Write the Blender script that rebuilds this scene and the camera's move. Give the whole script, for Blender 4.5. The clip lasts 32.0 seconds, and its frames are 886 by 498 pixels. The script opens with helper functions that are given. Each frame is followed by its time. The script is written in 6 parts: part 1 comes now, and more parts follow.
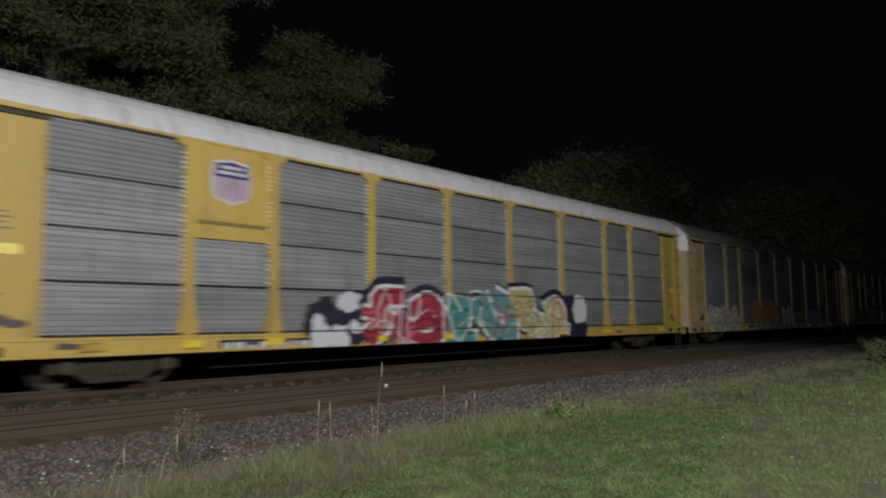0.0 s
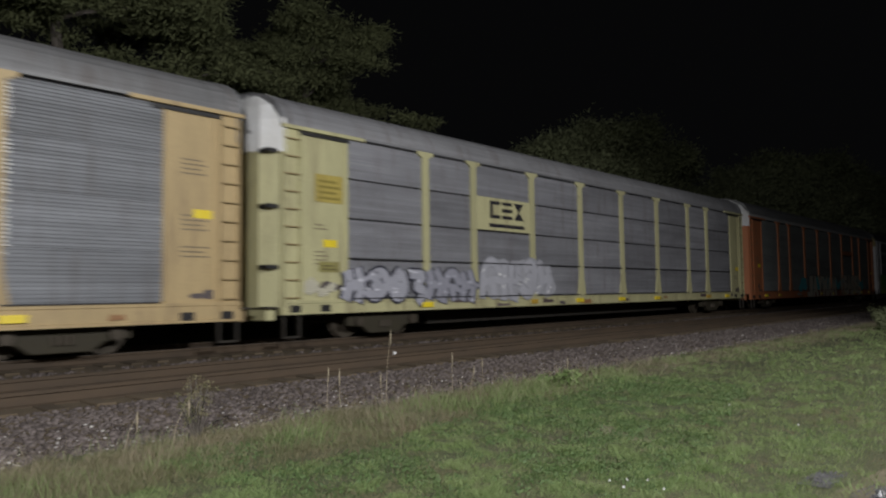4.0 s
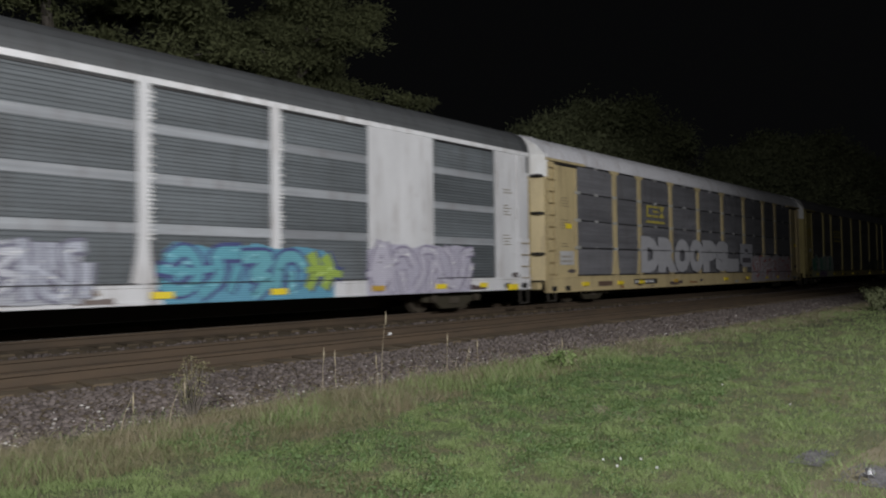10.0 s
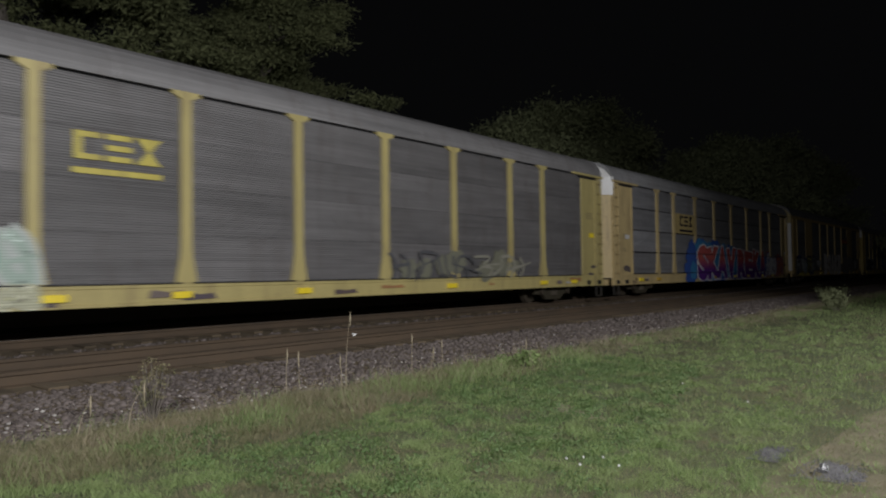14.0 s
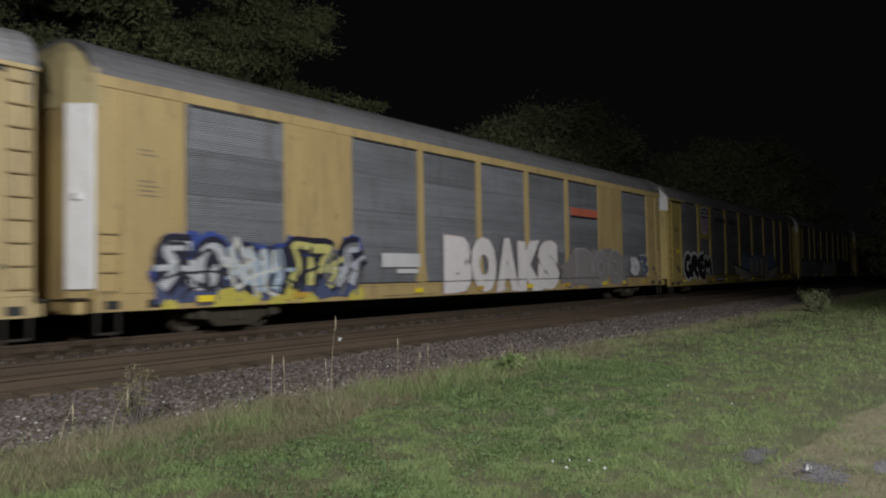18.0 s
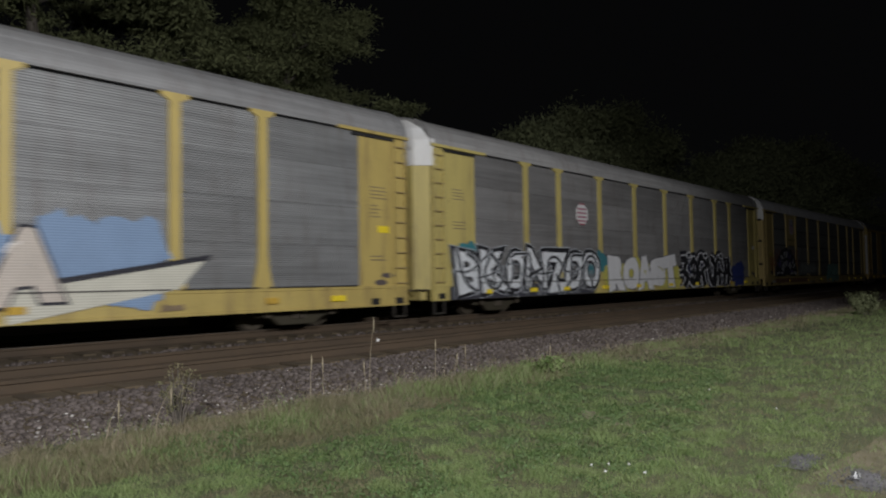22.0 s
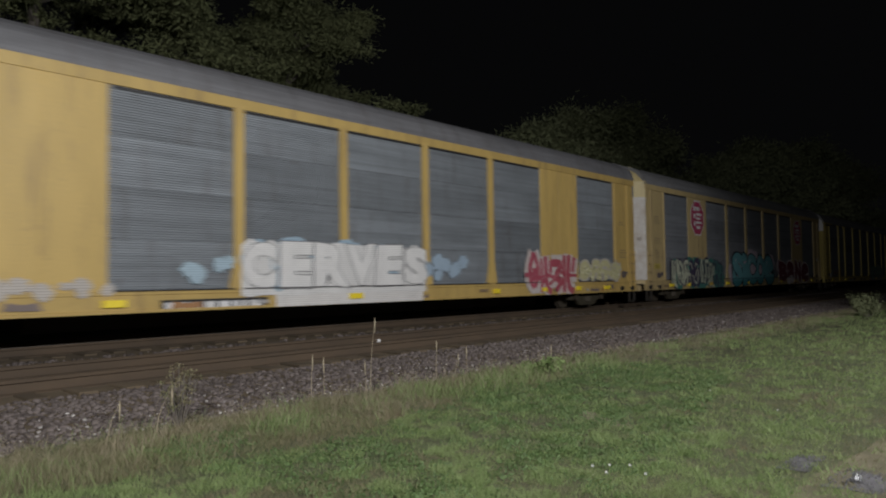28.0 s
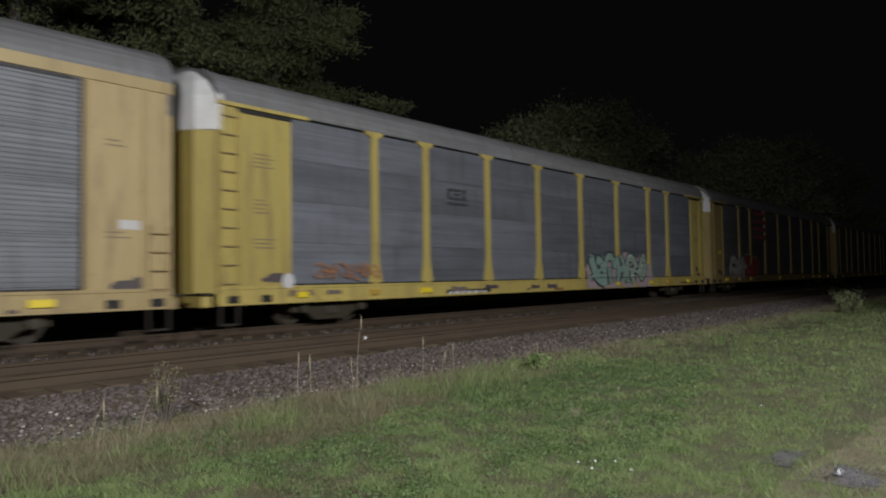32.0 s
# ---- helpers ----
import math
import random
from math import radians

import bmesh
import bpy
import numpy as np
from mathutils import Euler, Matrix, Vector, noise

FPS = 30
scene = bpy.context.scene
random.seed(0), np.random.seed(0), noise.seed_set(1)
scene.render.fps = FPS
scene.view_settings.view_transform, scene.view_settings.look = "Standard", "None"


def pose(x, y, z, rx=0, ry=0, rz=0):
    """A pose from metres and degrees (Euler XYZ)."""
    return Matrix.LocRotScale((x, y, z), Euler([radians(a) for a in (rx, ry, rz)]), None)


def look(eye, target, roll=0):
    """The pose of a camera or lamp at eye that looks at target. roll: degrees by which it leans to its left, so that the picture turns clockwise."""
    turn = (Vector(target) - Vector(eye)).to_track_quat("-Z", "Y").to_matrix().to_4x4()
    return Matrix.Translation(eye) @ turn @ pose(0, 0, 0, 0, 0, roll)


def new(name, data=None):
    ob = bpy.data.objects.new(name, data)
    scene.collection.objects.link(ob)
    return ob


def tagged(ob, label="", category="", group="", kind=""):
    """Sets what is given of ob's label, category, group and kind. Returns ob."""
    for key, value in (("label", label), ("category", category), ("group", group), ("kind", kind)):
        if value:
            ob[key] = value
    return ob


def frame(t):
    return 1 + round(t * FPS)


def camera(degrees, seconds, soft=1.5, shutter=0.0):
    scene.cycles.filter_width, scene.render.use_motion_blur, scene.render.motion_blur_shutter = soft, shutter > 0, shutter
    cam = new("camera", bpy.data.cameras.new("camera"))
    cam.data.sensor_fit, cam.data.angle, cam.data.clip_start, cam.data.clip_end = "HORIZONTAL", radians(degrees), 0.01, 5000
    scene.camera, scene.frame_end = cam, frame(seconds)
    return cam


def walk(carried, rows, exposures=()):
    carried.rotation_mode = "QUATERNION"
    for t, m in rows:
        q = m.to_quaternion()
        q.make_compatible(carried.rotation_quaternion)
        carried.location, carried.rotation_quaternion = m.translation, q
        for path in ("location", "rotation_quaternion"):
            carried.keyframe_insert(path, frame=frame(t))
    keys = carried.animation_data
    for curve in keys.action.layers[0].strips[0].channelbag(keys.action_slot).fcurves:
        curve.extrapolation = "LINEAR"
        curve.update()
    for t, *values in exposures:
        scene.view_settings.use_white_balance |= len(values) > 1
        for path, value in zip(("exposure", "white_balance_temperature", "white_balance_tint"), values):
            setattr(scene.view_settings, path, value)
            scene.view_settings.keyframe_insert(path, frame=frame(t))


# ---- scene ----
# ---------------------------------------------------------------- camera
cam = camera(62.2, 32.0, soft=2.1, shutter=0.45)
EYE = (0.0, 0.0, 1.05)          # the rail heads lie at z = 0
LOOKS = [
    (0.0, -49.043, 5.867, 0.776),
    (0.5, -50.236, 6.452, 0.490),
    (1.0, -51.796, 7.035, 0.700),
    (1.5, -51.789, 7.574, 0.818),
    (2.0, -51.245, 6.337, 0.844),
    (2.5, -49.840, 4.322, 0.842),
    (3.0, -48.956, 5.458, 0.369),
    (3.5, -50.127, 5.668, 0.607),
    (4.0, -48.401, 3.417, 0.708),
    (4.5, -47.122, 3.227, 0.696),
    (6.5, -46.746, 2.383, 0.625),
    (7.0, -46.775, 2.297, 0.754),
    (7.5, -47.043, 2.255, 0.816),
    (8.0, -47.249, 2.155, 0.949),
    (8.5, -47.418, 2.069, 0.845),
    (9.0, -47.860, 2.019, 0.816),
    (9.5, -48.352, 1.968, 0.751),
    (10.0, -48.786, 1.938, 0.742),
    (10.5, -49.212, 1.870, 0.601),
    (11.0, -49.615, 1.876, 0.600),
    (11.5, -50.005, 1.843, 0.637),
    (12.0, -50.353, 1.857, 0.630),
    (12.5, -50.688, 1.885, 0.728),
    (13.0, -51.010, 1.880, 0.720),
    (13.5, -51.284, 1.892, 0.725),
    (14.0, -51.528, 1.935, 0.751),
    (14.5, -51.777, 1.984, 0.751),
    (16.5, -52.301, 2.147, 0.919),
    (17.0, -52.403, 2.207, 0.973),
    (17.5, -52.500, 2.263, 0.961),
    (18.0, -52.652, 2.220, 1.020),
    (18.5, -52.727, 2.206, 1.006),
    (19.0, -52.583, 2.200, 1.026),
    (19.5, -51.846, 2.250, 0.972),
    (20.0, -51.091, 2.260, 0.853),
    (20.5, -50.433, 2.330, 0.848),
    (21.0, -50.069, 2.374, 0.828),
    (21.5, -49.831, 2.381, 0.898),
    (22.0, -49.721, 2.385, 0.910),
    (22.5, -49.582, 2.394, 0.990),
    (23.0, -49.476, 2.427, 1.101),
    (23.5, -49.414, 2.434, 1.164),
    (24.0, -49.388, 2.489, 1.196),
    (24.5, -49.389, 2.504, 1.225),
    (25.0, -49.383, 2.528, 1.255),
    (25.5, -49.395, 2.542, 1.185),
    (27.5, -49.588, 2.445, 0.910),
    (28.0, -49.636, 2.437, 0.790),
    (28.5, -49.721, 2.423, 0.730),
    (29.0, -49.788, 2.423, 0.721),
    (29.5, -49.861, 2.414, 0.750),
    (30.0, -49.911, 2.390, 0.789),
    (30.5, -50.001, 2.352, 0.703),
    (31.0, -50.198, 2.307, 0.682),
    (31.5, -50.357, 2.286, 0.878),
    (32.0, -50.685, 2.198, 0.859),
]
EXPOSURES = [(0.0, -0.33), (1.5, -0.27), (3.0, -0.2), (4.0, -0.08), (7.0, -0.3), (8.5, -0.1), (11.0, -0.03), (13.0, -0.12), (17.0, -0.1), (20.0, -0.1), (23.0, -0.2), (25.0, -0.1), (28.0, -0.14), (32.0, -0.15)]
walk(cam, [(t, pose(*EYE, 90 + pitch, roll, yaw)) for t, yaw, pitch, roll in LOOKS], EXPOSURES)

# ---------------------------------------------------------------- world and light
world = bpy.data.worlds.new("night_sky")
scene.world = world
world.use_nodes = True
back = world.node_tree.nodes["Background"]
back.inputs["Color"].default_value = (0.9, 0.92, 1.0, 1)
back.inputs["Strength"].default_value = 0.0022


def lamp(name, kind, where, energy, color, size, target=None, spread=None):
    data = bpy.data.lights.new(name, kind)
    data.energy, data.color = energy, color
    data.shadow_soft_size = size
    ob = new(name, data)
    if kind == "SPOT":
        data.spot_size, data.spot_blend = math.radians(spread), 0.5
        ob.matrix_world = look(where, target)
    else:
        ob.location = where
    return ob


# Two unseen lamps added out of view to light train, lawn and trees.
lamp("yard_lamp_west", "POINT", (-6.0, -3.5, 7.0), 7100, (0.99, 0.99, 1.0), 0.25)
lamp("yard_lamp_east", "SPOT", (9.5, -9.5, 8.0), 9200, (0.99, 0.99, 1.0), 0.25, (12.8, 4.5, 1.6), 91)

# ---------------------------------------------------------------- materials


def nodes_of(name):
    m = bpy.data.materials.new(name)
    m.use_nodes = True
    t = m.node_tree
    return m, t, t.nodes["Principled BSDF"]


def mix_rgb(t, fac, a, b, how="MIX"):
    n = t.nodes.new("ShaderNodeMix")
    n.data_type, n.blend_type = "RGBA", how
    for sock, v in ((n.inputs[0], fac), (n.inputs[6], a), (n.inputs[7], b)):
        if isinstance(v, (int, float)):
            sock.default_value = v
        elif isinstance(v, tuple):
            sock.default_value = (*v, 1)
        else:
            t.links.new(v, sock)
    return n.outputs[2]


def ramp(t, fac, lo, hi, a=0.0, b=1.0):
    n = t.nodes.new("ShaderNodeMapRange")
    for i, v in enumerate((lo, hi, a, b)):
        n.inputs[i + 1].default_value = v
    t.links.new(fac, n.inputs[0])
    return n.outputs[0]


def noise_tex(t, vec, scale, detail=4.0, rough=0.6):
    n = t.nodes.new("ShaderNodeTexNoise")
    n.inputs["Scale"].default_value, n.inputs["Detail"].default_value, n.inputs["Roughness"].default_value = scale, detail, rough
    t.links.new(vec, n.inputs["Vector"])
    return n.outputs[0]


def surface(name, color, worn=None, rough=0.6, metal=0.0, scale=1.5, stretch=(1, 1, 1), amount=0.5, grain=40.0,
            bump=0.15, island=0.0, island_color=None, ribs=0.0, spec=0.4, tint=0.0, grime=None, grime_amount=0.6, rib_shine=0.0):
    """A paint, metal, soil or leaf: broad stains towards 'worn', fine grain, small relief; island: shade that differs from piece to piece."""
    m, t, b = nodes_of(name)
    tc = t.nodes.new("ShaderNodeTexCoord")
    info = t.nodes.new("ShaderNodeObjectInfo")
    off = t.nodes.new("ShaderNodeVectorMath")
    off.operation = "MULTIPLY_ADD"
    off.inputs[1].default_value = (31.0, 17.0, 9.0)
    t.links.new(info.outputs["Random"], off.inputs[0])
    t.links.new(tc.outputs["Object"], off.inputs[2])
    st = t.nodes.new("ShaderNodeVectorMath")
    st.operation = "MULTIPLY"
    st.inputs[1].default_value = stretch
    t.links.new(off.outputs[0], st.inputs[0])
    broad = noise_tex(t, st.outputs[0], scale, 5.0, 0.65)
    fine = noise_tex(t, off.outputs[0], grain, 3.0, 0.6)
    worn = worn or tuple(c * 0.6 for c in color)
    col = mix_rgb(t, ramp(t, broad, 0.38, 0.72, 0.0, amount), color, worn)
    col = mix_rgb(t, 1.0, col, mix_rgb(t, fine, (0.78, 0.78, 0.78), (1.2, 1.2, 1.2)), "MULTIPLY")
    if grime:
        run = t.nodes.new("ShaderNodeVectorMath")
        run.operation = "MULTIPLY"
        run.inputs[1].default_value = (3.0, 1.0, 0.35)
        t.links.new(off.outputs[0], run.inputs[0])
        trail = noise_tex(t, run.outputs[0], 1.3, 6.0, 0.7)
        col = mix_rgb(t, ramp(t, trail, 0.52, 0.74, 0.0, grime_amount), col, grime)
        spots = noise_tex(t, off.outputs[0], 2.7, 6.0, 0.75)
        col = mix_rgb(t, ramp(t, spots, 0.62, 0.72, 0.0, grime_amount), col, grime)
    # Long lighter and darker lines put rib highlights into the colour.
    if rib_shine:
        drawn = t.nodes.new("ShaderNodeVectorMath")
        drawn.operation = "MULTIPLY"
        drawn.inputs[1].default_value = (0.16, 1.0, 15.0)
        t.links.new(off.outputs[0], drawn.inputs[0])
        lines = ramp(t, noise_tex(t, drawn.outputs[0], 1.0, 3.0, 0.7), 0.3, 0.72, 1 - rib_shine, 1 + 1.6 * rib_shine)
        shade = t.nodes.new("ShaderNodeCombineColor")
        for i in range(3):
            t.links.new(lines, shade.inputs[i])
        col = mix_rgb(t, 1.0, col, shade.outputs[0], "MULTIPLY")
    if island:
        geo = t.nodes.new("ShaderNodeNewGeometry")
        r = geo.outputs["Random Per Island"]
        col = mix_rgb(t, ramp(t, r, 0.0, 1.0, 0.0, island), col, island_color or tuple(min(1, c * 2.2) for c in color))
    if tint:
        v = t.nodes.new("ShaderNodeHueSaturation")
        t.links.new(ramp(t, info.outputs["Random"], 0, 1, 1 - tint, 1 + tint), v.inputs["Value"])
        t.links.new(col, v.inputs["Color"])
        col = v.outputs[0]
    t.links.new(col, b.inputs["Base Color"])
    b.inputs["Metallic"].default_value = metal
    b.inputs["Specular IOR Level"].default_value = spec
    t.links.new(ramp(t, fine, 0.3, 0.7, max(0.05, rough - 0.1), min(1, rough + 0.12)), b.inputs["Roughness"])
    bp = t.nodes.new("ShaderNodeBump")
    bp.inputs["Strength"].default_value, bp.inputs["Distance"].default_value = bump, 0.02
    h = fine
    if ribs:
        wv = t.nodes.new("ShaderNodeTexWave")
        wv.bands_direction = "Z"
        wv.inputs["Scale"].default_value = 0.3142 / ribs
        t.links.new(tc.outputs["Object"], wv.inputs["Vector"])
        h = wv.outputs["Fac"]
    t.links.new(h, bp.inputs["Height"])
    t.links.new(bp.outputs[0], b.inputs["Normal"])
    return m


RIB = 0.047
MATS = {}


def paint(color, worn=0.62, rough=0.5, amount=0.5):
    """Weathered car paint, with dirt that ran down it."""
    if max(color) - min(color) > 0.06:
        color = (color[0] * 0.89, color[1] * 0.975, color[2] + 0.085 * min(1.0, max(color) * 1.6) ** 2)
    key = ("paint", color, rough)
    if key not in MATS:
        dirt = tuple(c * worn + d for c, d in zip(color, (0.012, 0.008, 0.006)))
        MATS[key] = surface("weathered_paint", color, dirt, rough, 0.0, 1.1, (1.0, 1.0, 0.28), amount, 30.0, 0.05, tint=0.08, grime=(0.11 + 0.25 * color[0], 0.085 + 0.22 * color[1], 0.065 + 0.2 * color[2]), grime_amount=0.8)
    return MATS[key]


def galvanised(color):
    color = tuple(c * 0.87 for c in color)
    key = ("galv", color)
    if key not in MATS:
        MATS[key] = surface("galvanised_steel", color, tuple(c * 0.62 for c in color), 0.6, 0.08, 0.9, (0.35, 1, 2.2), 0.8, 55.0, 0.06, tint=0.17, spec=0.5, grime=(color[0] * 0.58, color[1] * 0.5, color[2] * 0.46), grime_amount=0.7, rib_shine=0.14)
    return MATS[key]


def spray(color):
    if min(color) > 0.55:
        color = tuple(min(0.86, c * 1.15) for c in color)
    key = ("spray", color)
    if key not in MATS:
        MATS[key] = surface("spray_paint", color, tuple(c * 0.72 for c in color), 0.55, 0.0, 2.5, (1, 1, 0.6), 0.45, 26.0, 0.35, ribs=RIB)
    return MATS[key]


M_DARK = surface("interior_shade", (0.012, 0.012, 0.013), rough=0.9, bump=0.02)
M_UNDER = surface("grimy_underframe", (0.035, 0.032, 0.028), (0.06, 0.045, 0.03), 0.8, 0.1, 2.0, bump=0.2)
M_TRUCK = surface("grimy_cast_steel", (0.05, 0.043, 0.027), (0.04, 0.034, 0.026), 0.75, 0.1, 3.0, bump=0.25)
M_WHEEL = surface("wheel_steel", (0.07, 0.057, 0.042), (0.1, 0.085, 0.065), 0.6, 0.3, 3.0, bump=0.1)
M_BLACK = surface("black_paint_and_shade", (0.02, 0.02, 0.022), (0.05, 0.045, 0.04), 0.5, 0.0, 2.0)
M_WHITE = surface("white_paint", (0.72, 0.72, 0.73), (0.5, 0.47, 0.43), 0.55, 0.0, 1.6, (1, 1, 0.4), 0.6, 30)
M_CAP = surface("white_end_cap", (0.86, 0.86, 0.86), (0.6, 0.57, 0.52), 0.5, 0.0, 2.2, (1, 1, 0.5), 0.55, 30)
M_REFLECT = surface("reflector_yellow", (0.95, 0.74, 0.04), (0.75, 0.52, 0.03), 0.35, 0.0, 3.0, amount=0.4, spec=0.8)
M_REFLECT_OLD = surface("worn_reflector", (0.6, 0.38, 0.05), (0.4, 0.26, 0.06), 0.6, 0.0, 6.0, amount=0.8)
M_RUNG = surface("ladder_rung_steel", (0.36, 0.27, 0.14), rough=0.6)
M_BARK = surface("bark", (0.16, 0.14, 0.12), (0.07, 0.06, 0.05), 0.9, 0.0, 3.0, (4, 4, 0.6), 0.8, 30, 0.6)
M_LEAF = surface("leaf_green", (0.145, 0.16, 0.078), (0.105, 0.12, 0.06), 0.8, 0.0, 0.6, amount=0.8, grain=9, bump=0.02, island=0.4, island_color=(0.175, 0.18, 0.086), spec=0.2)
# Far leaves coloured lighter to make up for the weak light out there.
M_LEAF_FAR = surface("leaf_far_lightened", (0.21, 0.235, 0.125), (0.155, 0.175, 0.098), 0.8, 0.0, 0.4, amount=0.8, grain=9, bump=0.02, island=0.4, island_color=(0.21, 0.215, 0.12), spec=0.2)

# Lighter again: brightness for the farthest row is put into the leaf colour.
M_LEAF_FAR_LIT = surface("leaf_farther_lightened", (0.27, 0.3, 0.17), (0.2, 0.225, 0.13), 0.8, 0.0, 0.4, amount=0.8, grain=9, bump=0.02, island=0.4, island_color=(0.28, 0.29, 0.17), spec=0.2)


def see_through(m, share):
    """Leaves and blades let part of the light pass."""
    t = m.node_tree
    b = t.nodes["Principled BSDF"]
    thin, both = t.nodes.new("ShaderNodeBsdfTranslucent"), t.nodes.new("ShaderNodeMixShader")
    t.links.new(b.inputs["Base Color"].links[0].from_socket, thin.inputs["Color"])
    both.inputs[0].default_value = share
    t.links.new(b.outputs[0], both.inputs[1])
    t.links.new(thin.outputs[0], both.inputs[2])
    t.links.new(both.outputs[0], t.nodes["Material Output"].inputs["Surface"])


see_through(M_LEAF, 0.22)
see_through(M_LEAF_FAR, 0.2)
see_through(M_LEAF_FAR_LIT, 0.2)
M_GRASS = surface("lawn_blade", (0.118, 0.195, 0.055), (0.2, 0.225, 0.1), 0.75, 0.0, 1.3, amount=0.95, grain=3.5, bump=0.02, island=0.9, island_color=(0.34, 0.43, 0.185), spec=0.25)
M_GRASS_DULL = surface("rough_grass_blade", (0.15, 0.18, 0.078), (0.25, 0.205, 0.135), 0.75, 0.0, 1.0, amount=0.95, grain=3.5, bump=0.02, island=0.65, island_color=(0.3, 0.245, 0.16), spec=0.25)
M_STRAW = surface("dry_stalk", (0.26, 0.21, 0.14), (0.15, 0.14, 0.08), 0.75, 0.0, 1.5, amount=0.8, grain=20, bump=0.02, island=0.7, island_color=(0.42, 0.36, 0.26))
see_through(M_GRASS, 0.2)
see_through(M_GRASS_DULL, 0.2)
M_CLOVER = surface("clover_leaf", (0.09, 0.155, 0.048), (0.06, 0.105, 0.035), 0.6, 0.0, 1.2, amount=0.8, grain=8, bump=0.02, island=0.5, island_color=(0.14, 0.2, 0.07))
M_GROUND = surface("lawn_soil", (0.07, 0.085, 0.04), (0.105, 0.097, 0.058), 0.95, 0.0, 0.9, amount=0.9, grain=18, bump=0.6)
M_BARE = surface("bare_soil", (0.12, 0.11, 0.066), (0.24, 0.205, 0.14), 0.95, 0.0, 3.2, amount=0.9, grain=30, bump=0.6)
M_SAND = surface("pale_sandy_soil", (0.29, 0.255, 0.18), (0.17, 0.16, 0.095), 0.95, 0.0, 12.0, amount=0.9, grain=40, bump=0.6)
M_GREY_DIRT = surface("grey_gravel_dirt", (0.17, 0.165, 0.175), (0.08, 0.075, 0.075), 0.7, 0.0, 3.0, amount=0.9, grain=30, bump=0.7)
M_BED = surface("ballast_bed", (0.125, 0.095, 0.06), (0.08, 0.061, 0.041), 0.95, 0.0, 1.2, amount=0.8, grain=22, bump=1.0)
M_STONE = surface("ballast_stone", (0.084, 0.069, 0.062), (0.045, 0.037, 0.034), 0.95, 0.0, 0.7, amount=0.95, grain=14, bump=0.3, island=0.8, island_color=(0.2, 0.168, 0.158), spec=0.2)
M_STONE_PALE = surface("pale_ballast_stone", (0.24, 0.215, 0.205), (0.16, 0.145, 0.135), 0.8, 0.0, 2.0, amount=0.7, grain=40, bump=0.3, island=0.6, island_color=(0.75, 0.72, 0.68))
M_RAIL = surface("rusty_rail", (0.095, 0.067, 0.044), (0.06, 0.046, 0.034), 0.8, 0.2, 3.0, (0.3, 1, 1), 0.8, 30, 0.2)
M_RAILHEAD = surface("worn_rail_head", (0.32, 0.29, 0.27), (0.22, 0.18, 0.15), 0.35, 0.8, 3.0, (0.2, 1, 1), 0.6, 30, 0.05)
M_TIE = surface("oiled_wooden_tie", (0.115, 0.086, 0.055), (0.08, 0.061, 0.041), 0.9, 0.0, 3.0, (1, 0.3, 1), 0.8, 30, 0.5, tint=0.25)

# ---------------------------------------------------------------- mesh helpers


class Shape:
    """Collects faces for one mesh."""

    def __init__(self):
        self.v, self.f = [], []

    def box(self, x0, x1, y0, y1, z0, z1):
        n = len(self.v)
        self.v += [(x, y, z) for x in (x0, x1) for y in (y0, y1) for z in (z0, z1)]
        self.f += [tuple(n + i for i in q) for q in ((0, 1, 3, 2), (4, 6, 7, 5), (0, 4, 5, 1), (2, 3, 7, 6), (0, 2, 6, 4), (1, 5, 7, 3))]
        return self

    def prism(self, pts, axis, a, b):
        """The outline pts (two coordinates) drawn out along axis from a to b."""
        n, k = len(self.v), len(pts)
        for d in (a, b):
            for p in pts:
                c = list(p)
                c.insert(axis, d)
                self.v.append(tuple(c))
        self.f.append(tuple(n + i for i in range(k)))
        self.f.append(tuple(n + k + i for i in reversed(range(k))))
        for i in range(k):
            j = (i + 1) % k
            self.f.append((n + j, n + i, n + k + i, n + k + j))
        return self

    def sheet(self, pts, axis, a, b):
        """An open strip: the line pts drawn out along axis."""
        n, k = len(self.v), len(pts)
        for d in (a, b):
            for p in pts:
                c = list(p)
                c.insert(axis, d)
                self.v.append(tuple(c))
        for i in range(k - 1):
            self.f.append((n + i, n + i + 1, n + k + i + 1, n + k + i))
        return self

    def tube(self, p, q, r0, r1, sides=6):
        p, q = Vector(p), Vector(q)
        d = (q - p).normalized()
        a = d.orthogonal().normalized()
        c = d.cross(a)
        n = len(self.v)
        for o, r in ((p, r0), (q, r1)):
            for i in range(sides):
                w = 2 * math.pi * i / sides
                self.v.append(tuple(o + a * (r * math.cos(w)) + c * (r * math.sin(w))))
        for i in range(sides):
            j = (i + 1) % sides
            self.f.append((n + i, n + j, n + sides + j, n + sides + i))
        self.f.append(tuple(n + i for i in reversed(range(sides))))
        self.f.append(tuple(n + sides + i for i in range(sides)))
        return self

    def mesh(self, name, bevel=0.0, smooth=False):
        me = bpy.data.meshes.new(name)
        me.from_pydata(self.v, [], self.f)
        bm = bmesh.new()
        bm.from_mesh(me)
        bmesh.ops.recalc_face_normals(bm, faces=bm.faces)
        if bevel:
            bmesh.ops.bevel(bm, geom=bm.edges[:], offset=bevel, segments=1, affect="EDGES", clamp_overlap=True)
        if smooth:
            for f in bm.faces:
                f.smooth = True
        bm.to_mesh(me)
        bm.free()
        me.materials.append(None)
        return me


